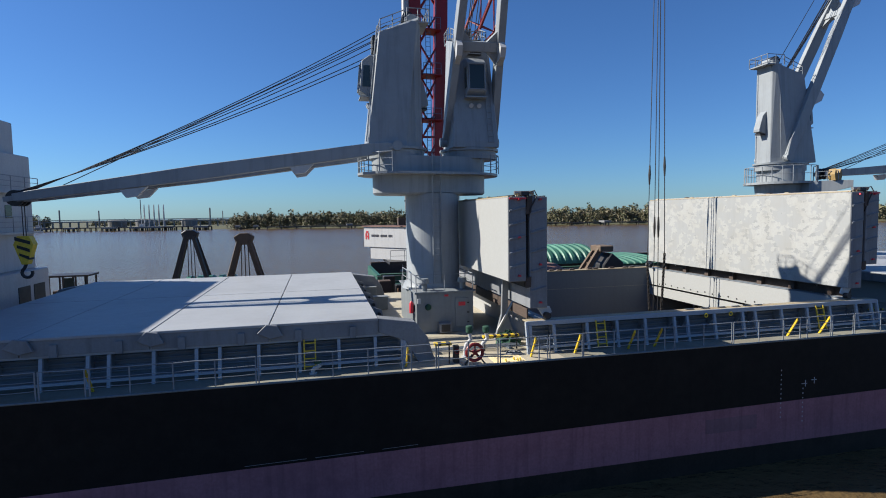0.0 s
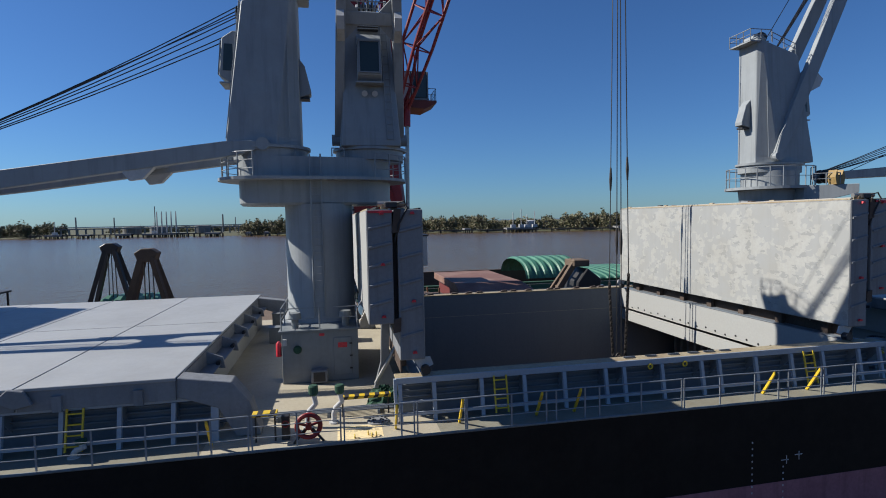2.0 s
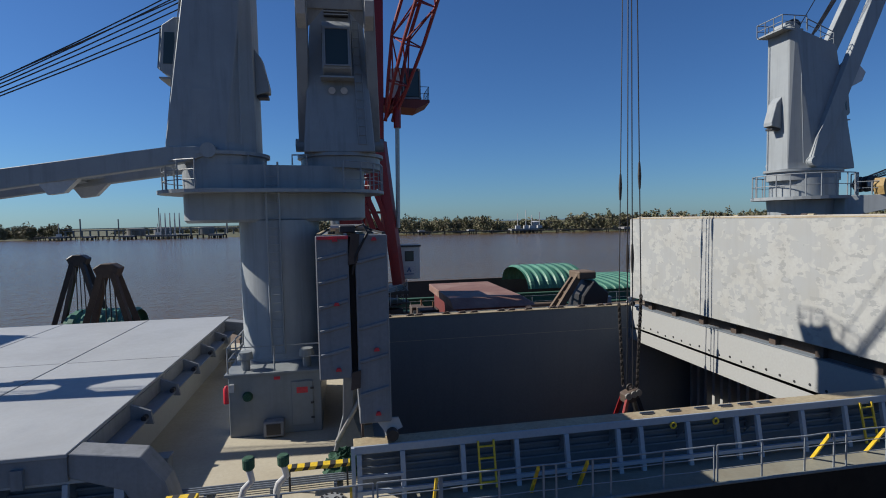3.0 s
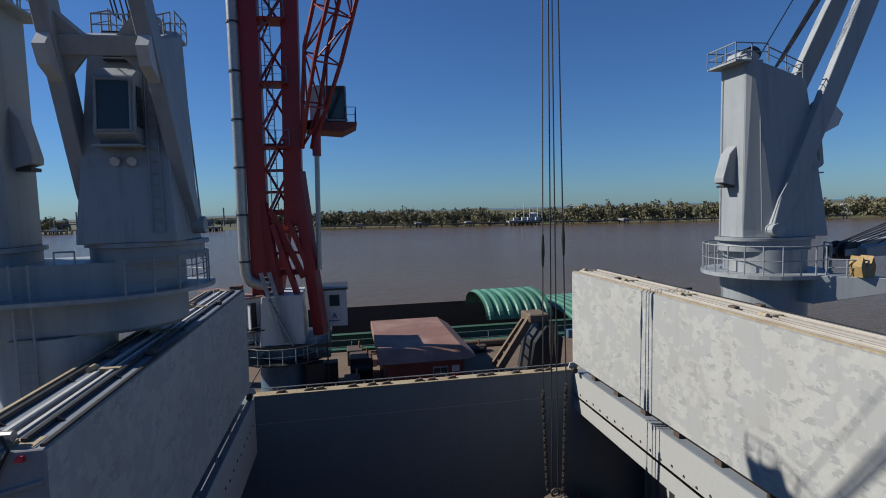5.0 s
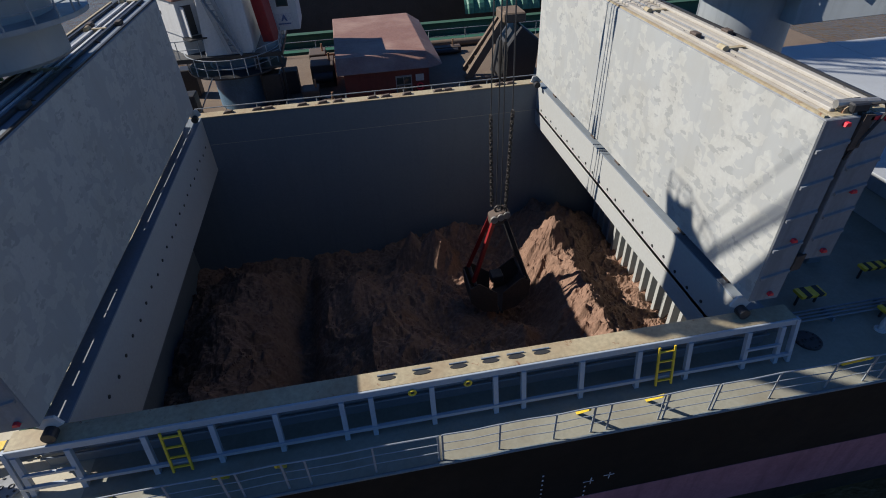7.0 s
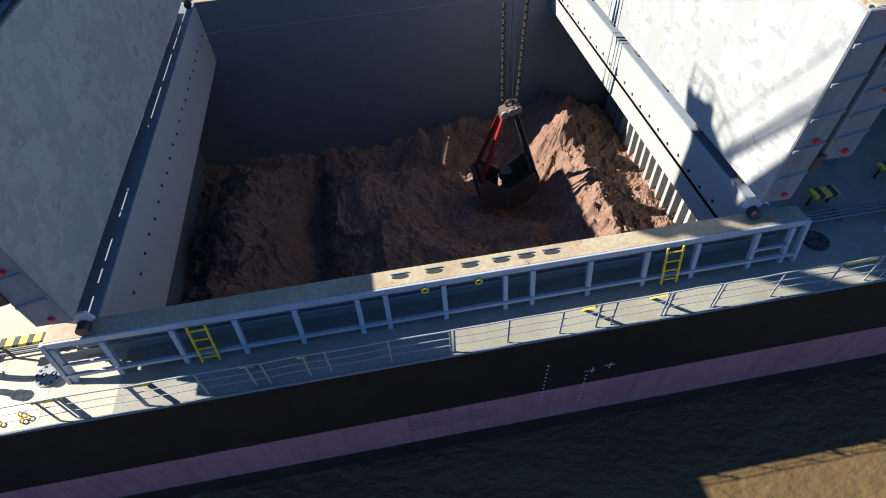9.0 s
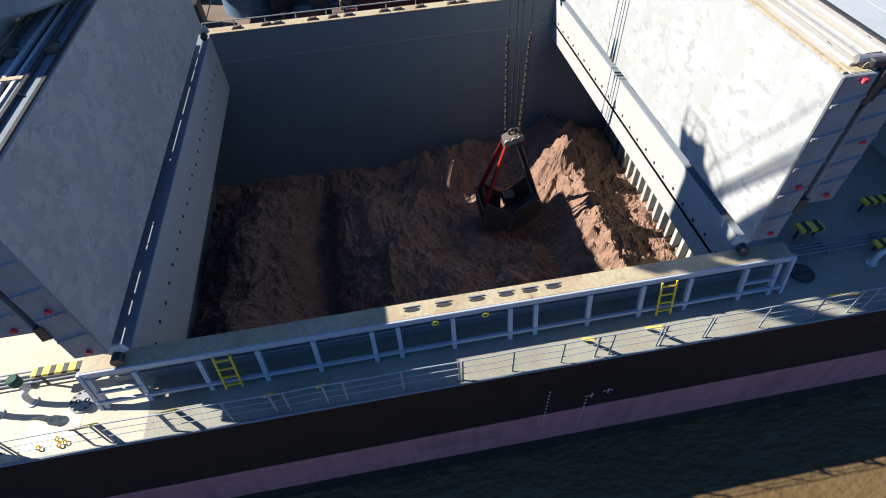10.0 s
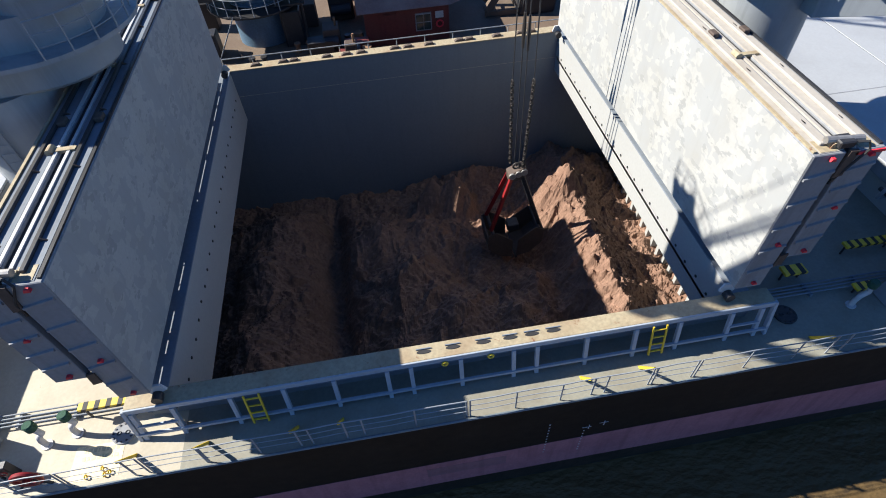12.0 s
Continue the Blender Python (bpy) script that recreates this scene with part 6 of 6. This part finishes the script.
for i in range(34):
    x, y = rng.uniform(-7, 8), rng.uniform(21.2, 25.0)
    if i > 22:
        x, y = rng.uniform(5.5, 32), rng.choice([rng.uniform(21.2, 23.6), rng.uniform(34.8, 36)])
    k = rng.choice(["drum", "beam", "crate", "bollard"])
    mat = rng.choice(["rust", "dark", "brown", "maroon", "rust_pale", "blue"])
    if k == "drum":
        t = thing("oil_drum", (x, y, BD), "dented rusty drum on the barge deck", "drum", "drums on the barge")
        part("shell", Geo().tube([(x, y, BD), (x, y, BD + 0.88)], 0.29, 14), mat, t, smooth=True)
        for z in (0.29, 0.58):
            part("hoop", Geo().ring((x, y, BD + z), 0.29, 0.02, 16), mat, t)
    elif k == "beam":
        a = rng.uniform(0, 3.1)
        l = rng.uniform(0.8, 2.2)
        t = thing("steel_beam", (x, y, BD), "loose rusty steel beam on the barge deck", "beam", "loose beams on the barge")
        z = BD + 0.12
        part("flange", Geo().bar((x - l * math.cos(a), y - 0.3 * math.sin(a), z), (x + l * math.cos(a), y + 0.3 * math.sin(a), z), 0.24, 0.05), mat, t)
        part("web", Geo().bar((x - l * math.cos(a), y - 0.3 * math.sin(a), z + 0.1), (x + l * math.cos(a), y + 0.3 * math.sin(a), z + 0.1), 0.05, 0.2), mat, t)
        part("foot", Geo().box(x - 0.15, x + 0.15, y - 0.15, y + 0.15, BD, BD + 0.1), "brown", t)
    elif k == "crate":
        w, h_ = rng.uniform(0.4, 0.9), rng.uniform(0.4, 1.1)
        t = thing("tool_crate", (x, y, BD), "worn steel crate on the barge deck", "crate", "crates on the barge")
        part("body", Geo().box(x - w, x + w, y - w * 0.6, y + w * 0.6, BD, BD + h_), mat, t, bevel=0.03)
        part("lid", Geo().box(x - w - 0.04, x + w + 0.04, y - w * 0.64, y + w * 0.64, BD + h_, BD + h_ + 0.06), mat, t)
    else:
        t = thing("bollard", (x, y, BD), "pair of rusty mooring posts on the barge", "bollard", "bollards on the barge")
        for s_ in (-0.35, 0.35):
            part("post", Geo().tube([(x + s_, y, BD), (x + s_, y, BD + 0.6), (x + s_, y, BD + 0.62), (x + s_, y, BD + 0.7)], [0.16, 0.16, 0.21, 0.19], 12), mat, t)
        part("base", Geo().box(x - 0.65, x + 0.65, y - 0.28, y + 0.28, BD, BD + 0.06), mat, t)
pl = thing("pipe_stack", (17, 34.6, BD), "long rusty pipe lying on the barge deck", "pipe")
part("pipe", Geo().tube([(13.8, 34.9, BD + 0.3), (20.5, 34.9, BD + 0.3)], 0.28, 14), "rust_pale", pl, smooth=True)
part("chock", Geo().box(14.5, 14.8, 34.4, 35.4, BD, BD + 0.12), "brown", pl)
part("chock", Geo().box(19.2, 19.5, 34.4, 35.4, BD, BD + 0.12), "brown", pl)


def standing_grab(x, y, z, hgt, label, mat="brown", wheel="rubber"):
    """A clamshell grab set down open: two raking arms, a head and two shells."""
    t = thing("standing_grab", (x, y, z), label, "grab", "grabs")
    part("head", Geo().loft([[(x - 0.5, y + k, z + hgt - 0.9), (x + 0.5, y + k, z + hgt - 0.9), (x + 0.75, y + k, z + hgt - 0.3), (x + 0.3, y + k, z + hgt), (x - 0.3, y + k, z + hgt), (x - 0.75, y + k, z + hgt - 0.3)] for k in (-0.45, 0.45)]), mat, t, bevel=0.05)
    for s in (-1, 1):
        for k in (-0.5, 0.5):
            part("arm", Geo().bar((x + s * 0.35, y + k * 0.7, z + hgt - 0.6), (x + s * 1.75, y + k * 1.6, z + 0.9), 0.26, 0.34), mat, t)
        sh_ = [(x + s * 0.25, z + 0.15), (x + s * 1.3, z), (x + s * 2.0, z + 0.45), (x + s * 2.05, z + 1.15), (x + s * 1.4, z + 1.15), (x + s * 0.6, z + 0.7)]
        part("shell", Geo().prism(sh_, "y", y - 1.1, y + 1.1), wheel, t, bevel=0.05)
    for k in (-0.25, 0.0, 0.25):
        part("rope", Geo().tube([(x + k, y, z + hgt - 0.8), (x + k * 1.3, y, z + 0.7)], 0.04, 6), "wire", t)
    part("lower_beam", Geo().box(x - 0.6, x + 0.6, y - 0.5, y + 0.5, z + 0.5, z + 0.85), mat, t)
    return t


standing_grab(-20.4, 32.6, BD, 6.6, "dark open clamshell grab standing on the barge", "dark")
standing_grab(-14.3, 22.4, BD, 6.5, "dark open clamshell grab standing on the barge")
# tilted grab near the shed
tg = thing("standing_grab", (18.4, 27.2, BD), "rusty clamshell grab leaning on the barge deck", "grab", "grabs")
part("shell", Geo().loft([[(18.2, 26.0 + k, BD), (20.6, 26.0 + k, BD), (20.9, 26.0 + k, BD + 2.6), (19.6, 26.0 + k, BD + 3.6), (18.7, 26.0 + k, BD + 2.4)] for k in (0, 2.6)]), "dark", tg, bevel=0.08)
part("arm", Geo().bar((16.1, 26.6, BD + 0.3), (18.9, 26.9, BD + 4.2), 0.35, 0.5), "rust_pale", tg)
part("arm", Geo().bar((16.3, 28.2, BD + 0.3), (19.1, 28.0, BD + 4.2), 0.35, 0.5), "rust_pale", tg)
for i in range(6):
    k = (i + 0.7) / 6.5
    part("arm_rung", Geo().bar((16.1 + 2.8 * k, 26.65, BD + 0.3 + 3.9 * k), (16.3 + 2.8 * k, 28.1, BD + 0.3 + 3.9 * k), 0.12), "rust_pale", tg)
part("base_bar", Geo().bar((16.0, 26.5, BD + 0.2), (20.2, 26.3, BD + 0.2), 0.3), "rust_pale", tg)
part("head", Geo().box(18.5, 20.0, 26.4, 28.4, BD + 3.7, BD + 4.3), "rust_pale", tg, bevel=0.08)

# small wheelhouse at the barge's far end
wh = thing("barge_wheelhouse", (-30.5, 33, BD), "small dark open cabin on the barge", "cabin")
part("roof", Geo().box(-32.2, -28.8, 31.8, 34.2, 0.95, 1.1), "dark", wh)
for x in (-32.0, -30.9, -29.9, -29.0):
    for y in (32.0, 34.0):
        part("post", Geo().bar((x, y, BD), (x, y, 0.95), 0.12), "dark", wh)
part("body", Geo().box(-31.8, -29.2, 32.1, 33.9, BD, -0.3), "brown", wh)
part("pane", Geo().box(-30.8, -30.0, 31.95, 32.0, -0.25, 0.85), "glass", wh)

# hopper barge beyond, with green arched covers
hb = thing("hopper_barge", (10, 45, WATER), "green open hopper barge moored outside the crane barge", "barge")
HN, HF, HT = 38.2, 50.2, -0.75
part("side_wall", Geo().box(-2, 48, HN, HN + 0.4, WATER - 1, HT), "green_dark", hb)
part("side_wall", Geo().box(-2, 48, HF - 0.4, HF, WATER - 1, HT + 0.35), "brown", hb)
part("end_wall", Geo().box(-2.4, -2, HN, HF, WATER - 1, HT), "green_dark", hb)
part("end_wall", Geo().box(48, 48.4, HN, HF, WATER - 1, HT), "green_dark", hb)
part("hopper_floor", Geo().box(-2, 48, HN + 0.4, HF - 0.4, WATER - 0.6, WATER + 0.6), "brown", hb)
part("coaming_rim", Geo().box(-2, 48, HN - 0.25, HN + 0.45, HT, HT + 0.12), "net", hb)
part("coaming_rim", Geo().box(-2, 48, HF - 0.45, HF + 0.2, HT + 0.35, HT + 0.45), "brown", hb)
part("side_deck", Geo().box(-2, 48, HN - 1.4, HN - 0.002, WATER - 1, HT - 0.9), "green_dark", hb)


def arched_cover(x0, n, lift, label, yc=44.2, half=6.4, zb=HT):
    """A stack of nested ribbed covers: each rib is a raised arch."""
    t = thing("barge_cover", (x0, yc, zb), label, "barge cover", "barge covers")
    for i in range(n):
        a, b = x0 + 0.95 * i, x0 + 0.95 * (i + 1)
        ring = []
        for x, k in ((a, 0.0), (a + 0.22, 0.0), (a + 0.34, 0.22), (b - 0.22, 0.22), (b - 0.1, 0.0), (b, 0.0)):
            ring.append([(x, yc + (half + k * 0.5) * math.cos(q), zb + 0.1 + (2.2 + lift + k) * math.sin(q) ** 0.75) for q in [math.pi * (0.02 + 0.96 * j / 22) for j in range(23)]])
        g = Geo()
        o = 0
        for r in ring:
            g.v += r
        for u in range(len(ring) - 1):
            for j in range(22):
                g.f.append((u * 23 + j, u * 23 + j + 1, (u + 1) * 23 + j + 1, (u + 1) * 23 + j))
        part("cover_rib", g, "green", t, smooth=False)
    return t


arched_cover(18.7, 7, 0.0, "stack of weathered green ribbed barge covers", 43.6, 4.6)
arched_cover(26.6, 8, -1.6, "row of weathered green ribbed barge covers")
arched_cover(-21.2, 5, -0.3, "row of weathered green ribbed barge covers", 33.0, 2.2, BD)

# ---------------------------------------------------------------- far side handrail and dusty spill
fr = thing("guard_rail", (9.0, 19.1, 0), "grey steel guard rail along the far ship side", "railing", "guard rails")
railing(fr, [(0.5, 19.1, 0.0), (18.6, 19.1, 0.0)], 1.22, 2, step=1.5)
